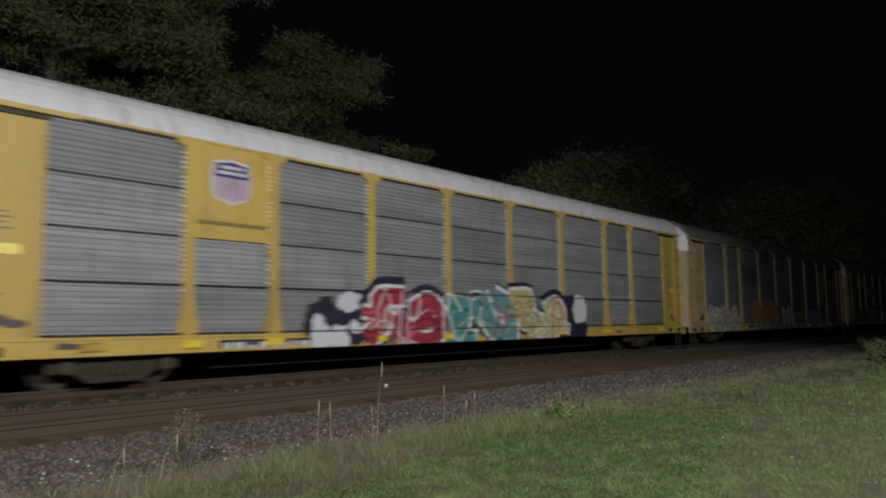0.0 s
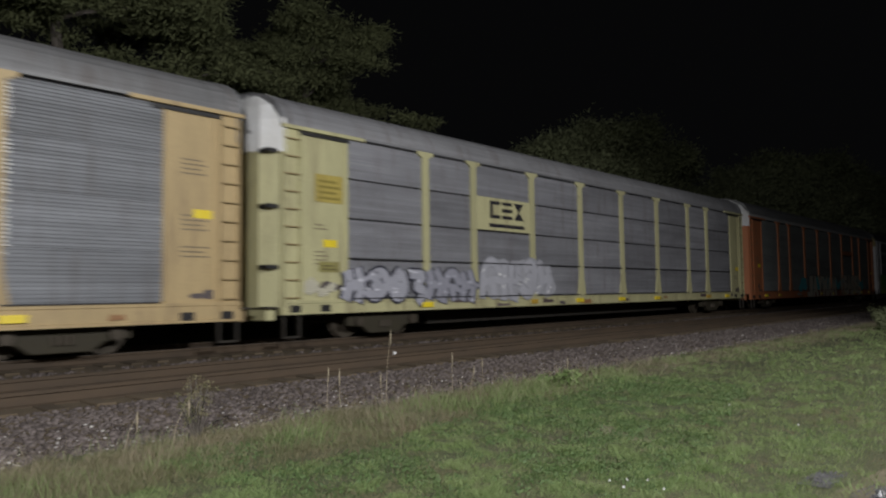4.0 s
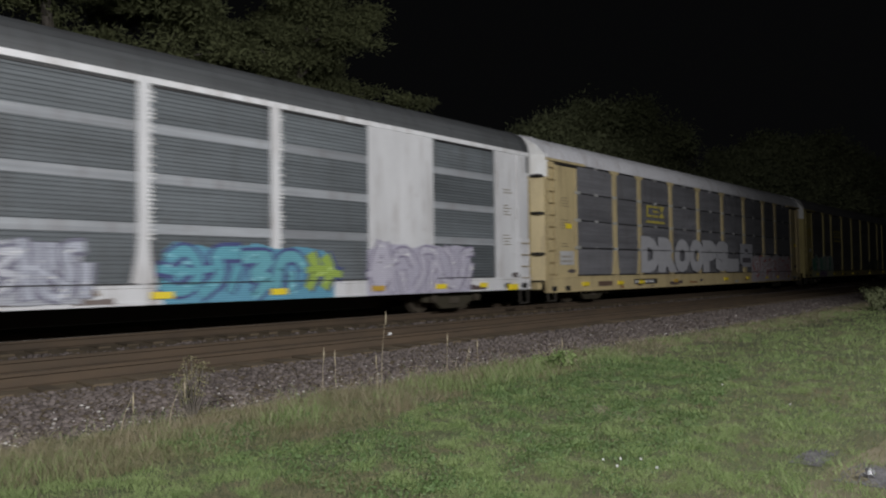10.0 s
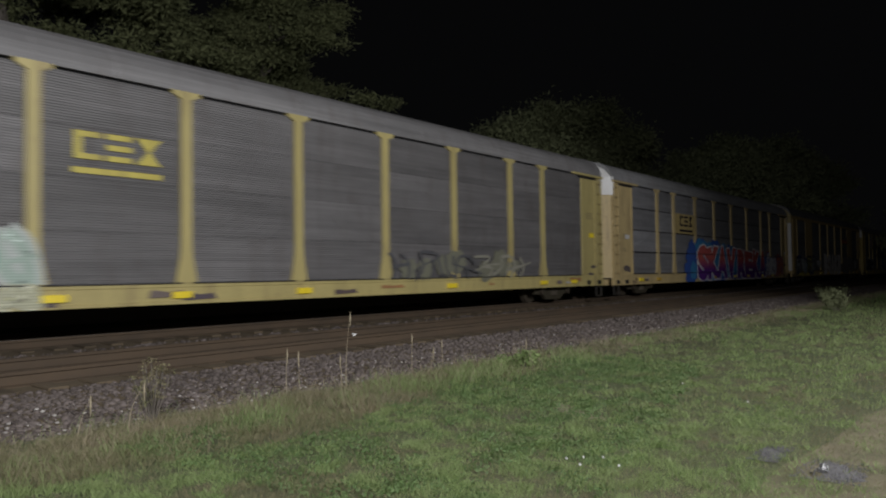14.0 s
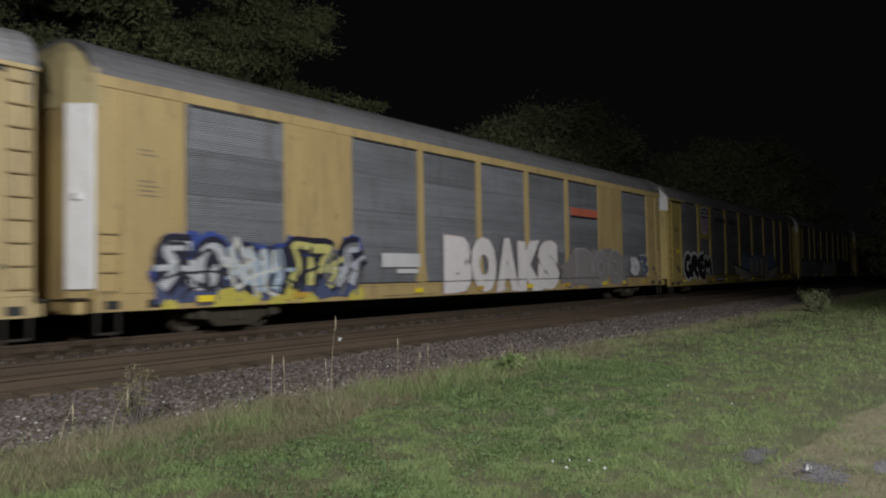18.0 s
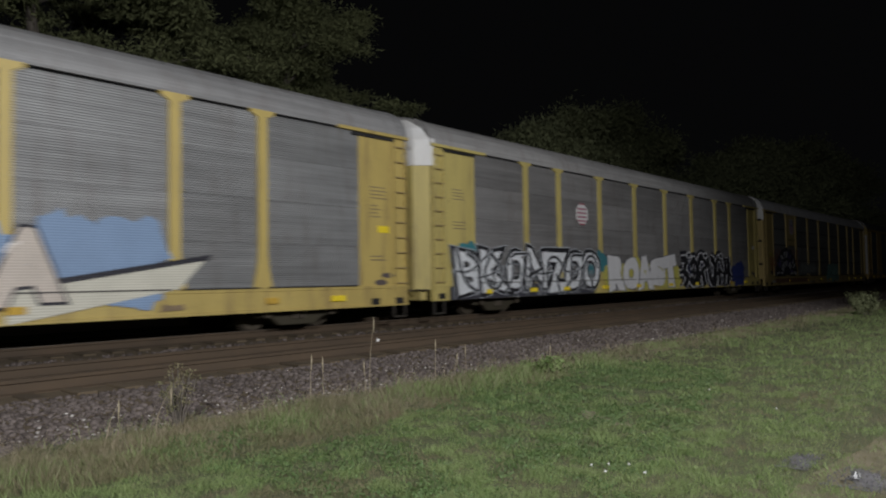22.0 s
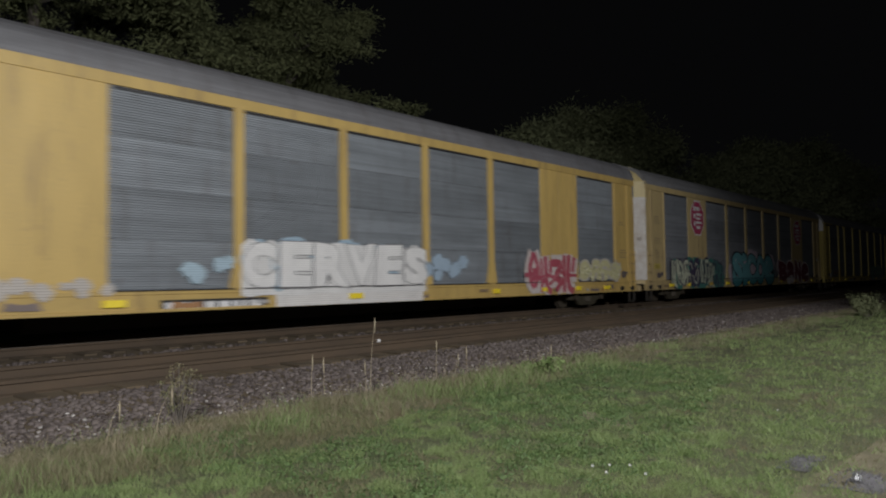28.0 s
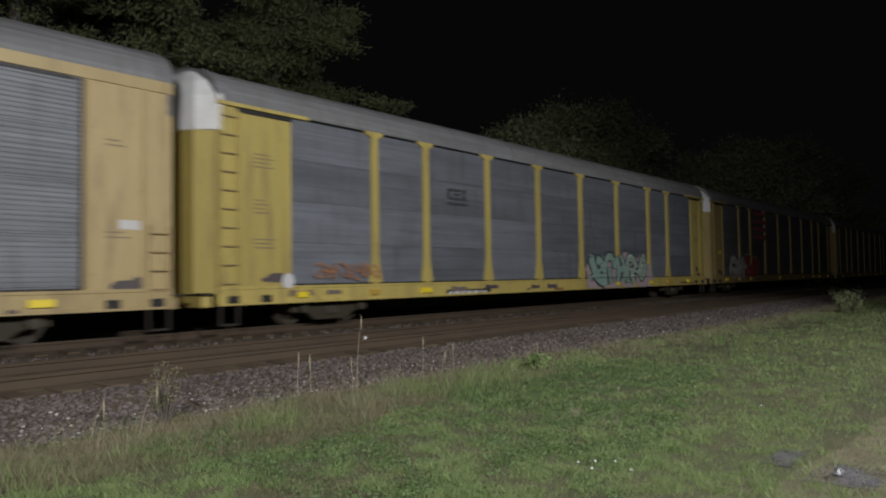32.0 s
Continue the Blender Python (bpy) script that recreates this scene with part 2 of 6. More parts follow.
def put(name, mesh, material, parent=None, label=""):
    """Links a mesh as one object; the material sits on the object, so alike pieces share their mesh."""
    ob = new(name, mesh)
    if len(mesh.materials) == 0:
        mesh.materials.append(None)
    ob.material_slots[0].link = "OBJECT"
    ob.material_slots[0].material = material
    if parent:
        ob.parent = parent
    if label:
        ob["label"] = label
    return ob


STORE = {}


def kept(key, make):
    if key not in STORE:
        STORE[key] = make()
    return STORE[key]


def tri_mesh(name, verts, tris):
    """A mesh of triangles from arrays."""
    me = bpy.data.meshes.new(name)
    me.vertices.add(len(verts))
    me.vertices.foreach_set("co", np.asarray(verts, dtype=np.float32).ravel())
    me.loops.add(len(tris) * 3)
    me.loops.foreach_set("vertex_index", np.asarray(tris, dtype=np.int32).ravel())
    me.polygons.add(len(tris))
    me.polygons.foreach_set("loop_start", np.arange(0, len(tris) * 3, 3, dtype=np.int32))
    me.update(calc_edges=True)
    me.materials.append(None)
    return me


# ---------------------------------------------------------------- letters, made first while the scene is empty
GLYPHS = {}
SLIM, BOLD, RIMMED, HALO = 0.02, 0.05, 0.085, 0.13


def glyph(ch, fat):
    """One letter of the built-in font as (verts, faces), thickened by fat; the plain letter fills a unit box."""
    key = (ch, fat)
    if key not in GLYPHS:
        cu = bpy.data.curves.new("letter", "FONT")
        cu.body, cu.offset, cu.resolution_u = ch, fat, 3
        ob = new("letter", cu)
        me = bpy.data.meshes.new_from_object(ob.evaluated_get(bpy.context.evaluated_depsgraph_get()))
        v = np.array([p.co[:2] for p in me.vertices])
        f = [tuple(p.vertices) for p in me.polygons]
        lo, hi = v.min(0), v.max(0)
        if fat:
            lo, hi = glyph(ch, 0.0)[2][0] - BOLD, glyph(ch, 0.0)[2][1] + BOLD
        GLYPHS[key] = ((v - lo) / (hi - lo), f, (lo, hi))
        bpy.data.objects.remove(ob)
        bpy.data.curves.remove(cu)
        bpy.data.meshes.remove(me)
    return GLYPHS[key]


for letters, fats in (("CHARPohJYMNWESLDOKVBaieGUTZ", (0.0, SLIM, BOLD, RIMMED, HALO)), ("BUILDINGAMERC", (0.0, SLIM))):
    for ch in sorted(set(letters)):
        for fat in fats:
            glyph(ch, fat)

# ---------------------------------------------------------------- ground, ballast and tracks
D = 12.93            # the near side of the train
TRACK_FAR, TRACK_NEAR = D + 1.52, 9.8
GROUND_Z = -0.30

me = bpy.data.meshes.new("ground")
me.from_pydata([(-900, -900, GROUND_Z), (900, -900, GROUND_Z), (900, 900, GROUND_Z), (-900, 900, GROUND_Z)], [], [(0, 1, 2, 3)])
tagged(put("ground", me, M_GROUND), "mown grass and soil beside the railway line", "ground", kind="structure")

bed = Shape()
side = [(6.3, -0.36), (6.55, -0.31), (8.45, -0.19), (9.0, -0.17), (10.6, -0.17), (11.3, -0.2), (11.9, -0.27), (12.6, -0.26), (13.1, -0.19), (13.7, -0.17), (15.2, -0.17), (16.2, -0.2), (17.0, -0.5)]
bed.prism(side, 0, -120, 500)
tagged(put("ballast_bed", bed.mesh("ballast_bed"), M_BED), "brown ballast bed under two railway tracks", "track bed", kind="structure")


def patch(name, x, y, rx, ry, turn, material, label, seed, lift):
    """A low uneven scrap of bare ground."""
    rnd = random.Random(seed)
    s = Shape()
    ring = []
    for i in range(26):
        a = 2 * math.pi * i / 26
        r = 1 + 0.3 * math.sin(3 * a + seed) * rnd.random() + rnd.uniform(-0.18, 0.18)
        px, py = rx * r * math.cos(a), ry * r * math.sin(a)
        ring.append((x + px * math.cos(turn) - py * math.sin(turn), y + px * math.sin(turn) + py * math.cos(turn)))
    n = len(ring)
    s.v = [(x, y, GROUND_Z + lift + 0.004)] + [(a, b, GROUND_Z + lift) for a, b in ring] + [(x + (a - x) * 1.04, y + (b - y) * 1.04, GROUND_Z - 0.02) for a, b in ring]
    for i in range(n):
        j = (i + 1) % n
        s.f += [(0, 1 + i, 1 + j), (1 + i, 1 + n + i, 1 + n + j, 1 + j)]
    return tagged(put(name, s.mesh(name), material), label, "bare ground", kind="structure")


patch("bare_patch", 6.35, 3.42, 0.42, 0.12, 0.97, M_SAND, "worn patch of dry sandy soil in the lawn", 3, 0.005)
patch("gravel_patch", 5.85, 0.62, 0.34, 0.13, 0.1, M_GREY_DIRT, "grey gravelly dirt with a damp sheen", 17, 0.006)
patch("gravel_patch", 5.46, 1.02, 0.24, 0.13, 0.5, M_GREY_DIRT, "grey gravelly dirt with a damp sheen", 8, 0.006)
patch("gravel_patch", 5.72, 1.5, 0.2, 0.07, 0.2, M_GREY_DIRT, "grey gravelly dirt with a damp sheen", 11, 0.006)
patch("bare_patch", 7.4, 0.35, 3.1, 1.0, -0.03, M_BARE, "thin dry grass over sandy soil", 13, 0.002)

RAIL = [(-0.075, -0.175), (0.075, -0.175), (0.075, -0.16), (0.012, -0.145), (0.010, -0.05), (0.036, -0.038), (0.036, -0.004), (0.028, 0.0), (-0.028, 0.0), (-0.036, -0.004), (-0.036, -0.038), (-0.010, -0.05), (-0.012, -0.145), (-0.075, -0.16)]
TIE = kept("tie", lambda: Shape().box(-0.115, 0.115, -1.3, 1.3, -0.33, -0.155).mesh("tie", 0.012))
for where, label, name, first, last in ((TRACK_NEAR, "empty rusty railway track on wooden ties", "track_near", -4, 64), (TRACK_FAR, "railway track under the freight train", "track_far", -4, 40)):
    track = tagged(new(name), label, "railway track", kind="structure")
    track.location = (0, where, 0)
    for sgn in (-1, 1):
        s = Shape().prism([(sgn * 0.7525 + y, z) for y, z in RAIL], 0, -120, 480)
        put("rail", s.mesh("rail"), M_RAIL, track)
        h = Shape().box(-120, 480, sgn * 0.7525 - 0.02, sgn * 0.7525 + 0.02, 0.0005, 0.0035)
        put("rail_head", h.mesh("rail_head"), M_RAILHEAD if where == TRACK_FAR else M_RAIL, track)
    rnd = random.Random(4)
    for i in range(int((last - first) / 0.52)):
        t = put("tie", TIE, M_TIE, track)
        t.location = (first + i * 0.52, rnd.uniform(-0.04, 0.04), rnd.uniform(-0.012, 0.006))
        t.rotation_euler[2] = rnd.uniform(-0.02, 0.02)


def stones(name, count, x0, x1, y_of, z_of, size, material, label, seed):
    """Loose crushed stones, each with its own edges."""
    rng = np.random.default_rng(seed)
    base = np.array([(1, 0, 0), (-1, 0, 0), (0, 1, 0), (0, -1, 0), (0, 0, 1), (0, 0, -1), (.6, .6, .6), (-.6, .6, .6), (.6, -.6, .6), (-.6, -.6, .6)], float)
    tri = np.array([(4, 6, 7), (4, 7, 9), (4, 9, 8), (4, 8, 6), (0, 6, 8), (1, 9, 7), (2, 7, 6), (3, 8, 9), (0, 2, 6), (2, 1, 7), (1, 3, 9), (3, 0, 8), (5, 2, 0), (5, 1, 2), (5, 3, 1), (5, 0, 3)])
    u = rng.random(count)
    x = x0 + (x1 - x0) * u ** 1.7
    y = y_of(x, rng.random(count), rng)
    z = z_of(y)
    s = size * (0.55 + 0.9 * rng.random(count) ** 2) * (1 + x / 60)
    v = base[None] * (1 + 0.45 * (rng.random((count, 10, 3)) - 0.5)) * (s[:, None, None] * np.array([1.0, 0.85, 0.62]))
    a = rng.random(count) * 6.28
    c, si = np.cos(a)[:, None], np.sin(a)[:, None]
    v = np.stack([v[..., 0] * c - v[..., 1] * si, v[..., 0] * si + v[..., 1] * c, v[..., 2]], -1)
    v += np.stack([x, y, z - s * 0.05], -1)[:, None]
    f = (tri[None] + (np.arange(count) * 10)[:, None, None]).reshape(-1, 3)
    ob = put(name, tri_mesh(name, v.reshape(-1, 3), f), material)
    return tagged(ob, label, "gravel", kind="stuff")


PROFILE_Y, PROFILE_Z = np.array([p[0] for p in side]), np.array([p[1] for p in side])
bed_z = lambda y: np.interp(y, PROFILE_Y, PROFILE_Z)
stones("ballast_stones", 27000, 0.5, 60, lambda x, r, g: 6.4 + 2.15 * r, bed_z, 0.034, M_STONE, "crushed grey-brown ballast stones on the track shoulder", 1)
stones("pale_ballast_stones", 1900, 0.8, 60, lambda x, r, g: 6.45 + 1.3 * r ** 1.8, lambda y: bed_z(y) + 0.008, 0.017, M_STONE_PALE, "pale crushed stones lying in the ballast", 2)
stones("ballast_stones", 7000, 2, 60, lambda x, r, g: 11.3 + 1.7 * r, bed_z, 0.045, M_STONE, "grey ballast stones between the two tracks", 3)
stones("ballast_stones", 5000, 1, 50, lambda x, r, g: 9.15 + 1.3 * r, lambda y: bed_z(y) - 0.02, 0.04, M_BED, "oily brown ballast between the rails", 4)
for x0, x1, y0, wide in ((5.15, 5.75, 0.85, 0.4), (5.45, 6.0, 1.4, 0.2)):
    stones("gravel_bits", 500, x0, x1, lambda x, r, g: y0 + wide * r, lambda y: y * 0 + GROUND_Z + 0.012, 0.006, M_GREY_DIRT, "small grey gravel on bare dirt", 6)

# ---------------------------------------------------------------- grass and weeds


def blades(name, x, y, h, w, lean, material, label, seed, base_z=GROUND_Z, fine=False):
    """Grass blades, each a tapered bent strip."""
    rng = np.random.default_rng(seed)
    n = len(x)
    a, b = rng.random(n) * 6.28, rng.random(n) * 6.28
    dx, dy = np.cos(a) * w / 2, np.sin(a) * w / 2
    lx, ly = np.cos(b) * lean * h, np.sin(b) * lean * h
    z = np.full(n, base_z) - 0.01
    if fine:
        v = np.stack([np.stack([x - dx, y - dy, z], -1), np.stack([x + dx, y + dy, z], -1), np.stack([x + lx, y + ly, z + h], -1)], 1)
        return tagged(put(name, tri_mesh(name, v.reshape(-1, 3), np.arange(n * 3).reshape(-1, 3)), material), label, "grass", kind="stuff")
    v = np.stack([
        np.stack([x - dx, y - dy, z], -1), np.stack([x + dx, y + dy, z], -1),
        np.stack([x - dx * .7 + lx * .35, y - dy * .7 + ly * .35, z + h * .62], -1), np.stack([x + dx * .7 + lx * .35, y + dy * .7 + ly * .35, z + h * .62], -1),
        np.stack([x + lx, y + ly, z + h], -1)], 1)
    tri = np.array([(0, 1, 3), (0, 3, 2), (2, 3, 4)])
    f = (tri[None] + (np.arange(n) * 5)[:, None, None]).reshape(-1, 3)
    return tagged(put(name, tri_mesh(name, v.reshape(-1, 5 * 1, 3).reshape(-1, 3), f), material), label, "grass", kind="stuff")


def spread(n, r0, r1, seed, power=1.0):
    """Points over the open lawn, thinning with distance from where one stands."""
    rng = np.random.default_rng(seed)
    r = r0 * (r1 / r0) ** (rng.random(n) ** power)
    a = np.radians(-6 + 88 * rng.random(n))
    return r * np.cos(a), r * np.sin(a), rng


BARE = ((5.36, 0.98, 0.12), (5.52, 1.06, 0.13), (5.65, 1.49, 0.08), (5.8, 1.52, 0.08))


def keep_off_bare(x, y):
    ok = np.ones(len(x), bool)
    for bx, by, r in BARE:
        ok &= ((x - bx) ** 2 + (y - by) ** 2 > r * r) | (np.abs(np.sin(x * 47 + y * 31)) > 0.8)
    return ok


def drift(x, y, size, seed):
    """Smooth random value from 0 to 1 that changes over about this many metres."""
    table = np.random.default_rng(seed).random((256, 256))
    total = np.zeros(len(x))
    for share, s in ((0.65, size), (0.35, size * 0.43)):
        a, b = x / s + 500, y / s + 500
        i, j = a.astype(int), b.astype(int)
        f, g = a - i, b - j
        f, g = f * f * (3 - 2 * f), g * g * (3 - 2 * g)
        pick = lambda m, n: table[m % 256, n % 256]
        total += share * ((pick(i, j) * (1 - f) + pick(i + 1, j) * f) * (1 - g) + (pick(i, j + 1) * (1 - f) + pick(i + 1, j + 1) * f) * g)
    return total


x, y, g = spread(820000, 3.2, 60, 11, 1.25)
far = np.hypot(x, y)
tuft, tone, worn = drift(x, y, 0.14, 1), drift(x, y, 0.75, 2), drift(x, y, 0.45, 3)
edge = 4.9 + 0.05 * x - np.clip(x - 10, 0, 8) * 0.12 + 1.6 * (tone - 0.5)
dryness = np.clip((1.75 - y + 0.7 * (worn - 0.5)) / 0.7, 0, 1) * np.clip((x - 4.1) / 0.6, 0, 1) * np.clip((13 - x) / 3, 0, 1) * (0.35 + 1.05 * worn)
for px, py, size in ((6.52, 3.68, 0.13), (6.35, 3.42, 0.15), (6.18, 3.16, 0.13), (12.9, 3.25, 0.25), (12.6, 2.85, 0.28), (12.3, 2.5, 0.25), (3.25, 4.87, 0.2)):
    dryness = np.maximum(dryness, 1.1 * np.exp(-((x - px) ** 2 + (y - py) ** 2) / size ** 2))
dryness = np.maximum(dryness, np.clip(1.85 - 4.5 * worn, 0, 0.75) * (y > 1.0 + 0.3 * x))
dry = g.random(len(x)) < dryness
stony = ~keep_off_bare(x, y)
open_ground = (y < 6.5) & ~dry & ~stony
lawn = open_ground & (y < edge) & (tone + 0.9 * tuft > 0.78) & (g.random(len(x)) < 0.1 + 1.5 * tuft)
size = (0.007 + 0.12 * np.clip(tuft - 0.3, 0, 1) ** 1.4 + 0.022 * g.random(len(x))) * (1 + far / 40)
width = 0.0016 + 0.0006 * far
blades("lawn_grass", x[lawn], y[lawn], size[lawn], width[lawn], 0.8, M_GRASS, "short green lawn grass", 12, fine=True)
rough = open_ground & ~lawn & (g.random(len(x)) < (0.6 + 0.5 * tuft) * np.where((x > 9) & (y > edge - 0.3), 0.35, 1.0))
blades("rough_grass", x[rough], y[rough], (0.014 + size[rough] * 0.8) * (1.0 + np.clip(y[rough] - 4.6, 0, 1.6) * 0.5), width[rough], 0.8, M_GRASS_DULL, "uneven dull green and brown grass", 13, fine=True)
thin = dry & ~stony & (y < 6.4) & (g.random(len(x)) < 0.8)
stray = lawn & (g.random(len(x)) < 0.05)
thin |= stray
mixed = thin & (worn + 0.5 * tuft > 0.62) & ~stray
thin &= ~mixed
blades("thin_dry_grass", x[thin], y[thin], 0.006 + 0.02 * g.random(thin.sum()), width[thin], 1.4, M_STRAW, "thin dry grass over bare sandy ground", 14, fine=True)
blades("sparse_grass", x[mixed], y[mixed], 0.01 + 0.03 * g.random(mixed.sum()), width[mixed], 1.1, M_GRASS_DULL, "sparse green grass tufts on thin ground", 15, fine=True)
g = np.random.default_rng(19)
n = 150000
a, r = 6.2832 * g.random(n), 0.4 + 24 * g.random(n) ** 0.75
x, y = r * np.cos(a), r * np.sin(a)
bearing = np.degrees(np.arctan2(y, x))
around = (y < 6.2) & ((r < 3.3) | (bearing < -5) | (bearing > 81))
x, y, r = x[around], y[around], r[around]
blades("lawn_grass", x, y, 0.015 + 0.09 * np.clip(drift(x, y, 0.2, 7) - 0.3, 0, 1) + 0.02 * g.random(len(x)), 0.006 + 0.0006 * r, 0.8, M_GRASS, "short green lawn grass round the open yard", 20, fine=True)
rng = np.random.default_rng(21)
n = 52000
x = 0.5 + 55 * rng.random(n) ** 1.8
y = 5.92 + 0.36 * rng.standard_normal(n) + 0.14 * np.sin(x * 2.1)
clump = drift(x, y, 0.45, 5)
blades("dry_grass", x, y, (0.03 + 0.34 * rng.random(n) ** 4) * (0.2 + 1.1 * clump) * np.clip(1.9 - 0.1 * x, 0.4, 1), 0.001 + 0.0003 * x, 0.9, M_STRAW, "wispy dry tan grass along the ballast edge", 22)
n = 42000
x = 0.5 + 55 * rng.random(n) ** 1.8
y = 5.75 + 0.36 * rng.standard_normal(n)
clump = drift(x, y, 0.6, 6)
blades("tall_green_grass", x, y, (0.03 + 0.19 * rng.random(n) ** 1.5) * np.clip(2.6 * clump - 0.7, 0.12, 1.5) * np.clip(1.9 - 0.1 * x, 0.35, 1), 0.0025 + 0.0005 * x, 0.7, M_GRASS, "taller green grass tufts at the lawn edge", 23)


def stalk(x, y, h, lean, seed):
    """A lone dry weed stalk with a seed head."""
    rnd = random.Random(seed)
    s = Shape()
    p = Vector((0, 0, -0.02))
    for i in range(5):
        q = p + Vector((lean * h * 0.05 * (i + 1), rnd.uniform(-0.01, 0.01), h / 5))
        s.tube(p, q, 0.0052 - 0.0008 * i, 0.0044 - 0.0008 * i, 5)
        p = q
    weed = tagged(new("weed_stalk"), "tall thin dry weed stalk rising from the grass", "weed", "weed stalks")
    weed.location = (x, y, -0.29)
    put("stem", s.mesh("stem"), M_STRAW, weed)
    hd = Shape()
    ringed = [(0.0, 0.002), (0.03, 0.006), (0.06, 0.009), (0.1, 0.008), (0.14, 0.006), (0.18, 0.002)]
    for (a, r0), (b, r1) in zip(ringed, ringed[1:]):
        hd.tube(p + Vector((rnd.uniform(-0.002, 0.002), 0, 0.02 - a)), p + Vector((0, 0, 0.02 - b)), r0, r1, 6)
    put("seed_head", hd.mesh("seed_head"), M_STRAW, weed)


for i, (x, y, h, lean) in enumerate(((6.17, 6.4, 0.9, 0.12), (5.26, 6.4, 0.54, 0.05), (5.46, 6.4, 0.5, -0.04), (7.36, 6.4, 0.56, 0.03), (9.45, 5.96, 0.36, 0.0), (7.9, 6.3, 0.44, 0.05), (3.4, 6.3, 0.4, 0.5), (2.9, 6.2, 0.36, 0.4), (7.7, 6.35, 0.36, 0.2), (6.0, 6.3, 0.42, -0.1))):
    stalk(x, y, h, lean, i)


def leaf_cloud(centres, per, radius, flat, size, rng, simple=False):
    """Small leaves in loose clumps: diamond pieces with their own tilt."""
    n = len(centres) * per
    c = np.repeat(centres, per, 0)
    r = np.repeat(radius, per)[:, None] if np.ndim(radius) else radius
    out = rng.standard_normal((n, 3)) * np.array([0.5, 0.5, 0.5 * flat])
    p = c + out * r
    away = out / np.linalg.norm(out, axis=1, keepdims=True)
    face = away + 0.35 * rng.standard_normal((n, 3)) + np.array([0, 0, 0.35])
    if simple:
        a = away * np.array([1, 1, 0.4]) + 0.55 * rng.standard_normal((n, 3))
        face = 0.85 * away + 0.3 * rng.standard_normal((n, 3)) + np.array([-0.15, -0.35, 0.4])
    else:
        a = np.cross(face, rng.standard_normal((n, 3)))
    a /= np.linalg.norm(a, axis=1, keepdims=True)
    face -= a * (face * a).sum(1, keepdims=True)
    face /= np.linalg.norm(face, axis=1, keepdims=True)
    b = np.cross(face, a)
    b /= np.linalg.norm(b, axis=1, keepdims=True)
    s = (size * (0.6 + 0.8 * rng.random(n)))[:, None]
    n_ = np.cross(a, b)
    b[n_[:, 2] < 0] *= -1
    drop = np.array([0, 0, -0.15]) * s
    if simple:
        v = np.stack([p - a * s + b * s * 0.42, p - a * s * 0.6 - b * s * 0.42, p + a * s * 1.7 + drop], 1)
        return v.reshape(-1, 3), np.arange(n * 3).reshape(-1, 3)
    v = np.stack([p - a * s, p + b * s * 0.45 + drop * 0, p + a * s + drop, p - b * s * 0.45], 1)
    f = (np.array([(0, 1, 2), (0, 2, 3)])[None] + (np.arange(n) * 4)[:, None, None]).reshape(-1, 3)
    return v.reshape(-1, 3), f


def tree(x, y, h, wide, seed, leaves, size, material, label, low=0.12, flat=0.45, puff=1.0):
    rng = np.random.default_rng(seed)
    rnd = random.Random(seed)
    thing = tagged(new("tree"), label, "tree", "trees behind the railway")
    thing.location = (x, y, GROUND_Z)
    wood = Shape()
    pts = [Vector((0, 0, -0.1))]
    for i in range(7):
        pts.append(Vector((rnd.uniform(-0.25, 0.25) * (i + 1) * 0.3, rnd.uniform(-0.25, 0.25) * (i + 1) * 0.3, h * 0.92 * (i + 1) / 7)))
    r = 0.018 * h + 0.05
    for i in range(7):
        wood.tube(pts[i], pts[i + 1], r * (1 - 0.12 * i), r * (1 - 0.12 * (i + 1)), 8)
    put("trunk", wood.mesh("trunk", smooth=True), M_BARK, thing)
    tips, rad = [], []
    count = 22
    for i in range(count):
        limb = Shape()
        f = low + (0.97 - low) * (i + 0.5) / count
        k = f * 7 * 0.99
        base = pts[int(k)].lerp(pts[min(7, int(k) + 1)], k - int(k))
        az = i * 2.4 + rnd.uniform(-0.5, 0.5)
        reach = wide * (0.35 + 0.65 * math.sin(math.pi * min(1, (f - low) / (1 - low) * 0.8 + 0.2))) * rnd.uniform(0.6, 1.12)
        up = rnd.uniform(0.05, 0.4) + 0.5 * max(0, f - 0.7)
        d = Vector((math.cos(az), math.sin(az), up)).normalized()
        p = base
        thick = 0.012 * h * (1.1 - f) * 0.6 + 0.02
        for j in range(4):
            q = p + d * (reach / 4) + Vector((rnd.uniform(-0.12, 0.12), rnd.uniform(-0.12, 0.12), rnd.uniform(-0.1, 0.1))) * reach * 0.25
            limb.tube(p, q, thick * (1 - 0.22 * j), thick * (0.8 - 0.22 * j) + 0.008, 5)
            if j:
                for m in range(3):
                    e = q + Vector((rnd.uniform(-1, 1), rnd.uniform(-1, 1), rnd.uniform(-0.35, 0.45))) * (0.28 * wide)
                    limb.tube(q, e, thick * 0.35, 0.008, 4)
                    tips.append(e)
                    rad.append(rnd.uniform(0.1, 0.21) * wide * puff)
                tips.append(q)
                rad.append(rnd.uniform(0.09, 0.18) * wide * puff)
            p = q
            d.z -= 0.05
        put("limb", limb.mesh("limb"), M_BARK, thing)
    per = max(4, leaves // len(tips))
    v, f = leaf_cloud(np.array([t[:] for t in tips]), per, np.array(rad), flat, size, rng, simple=True)
    put("crown", tri_mesh("crown", v, f), material, thing)
    return thing


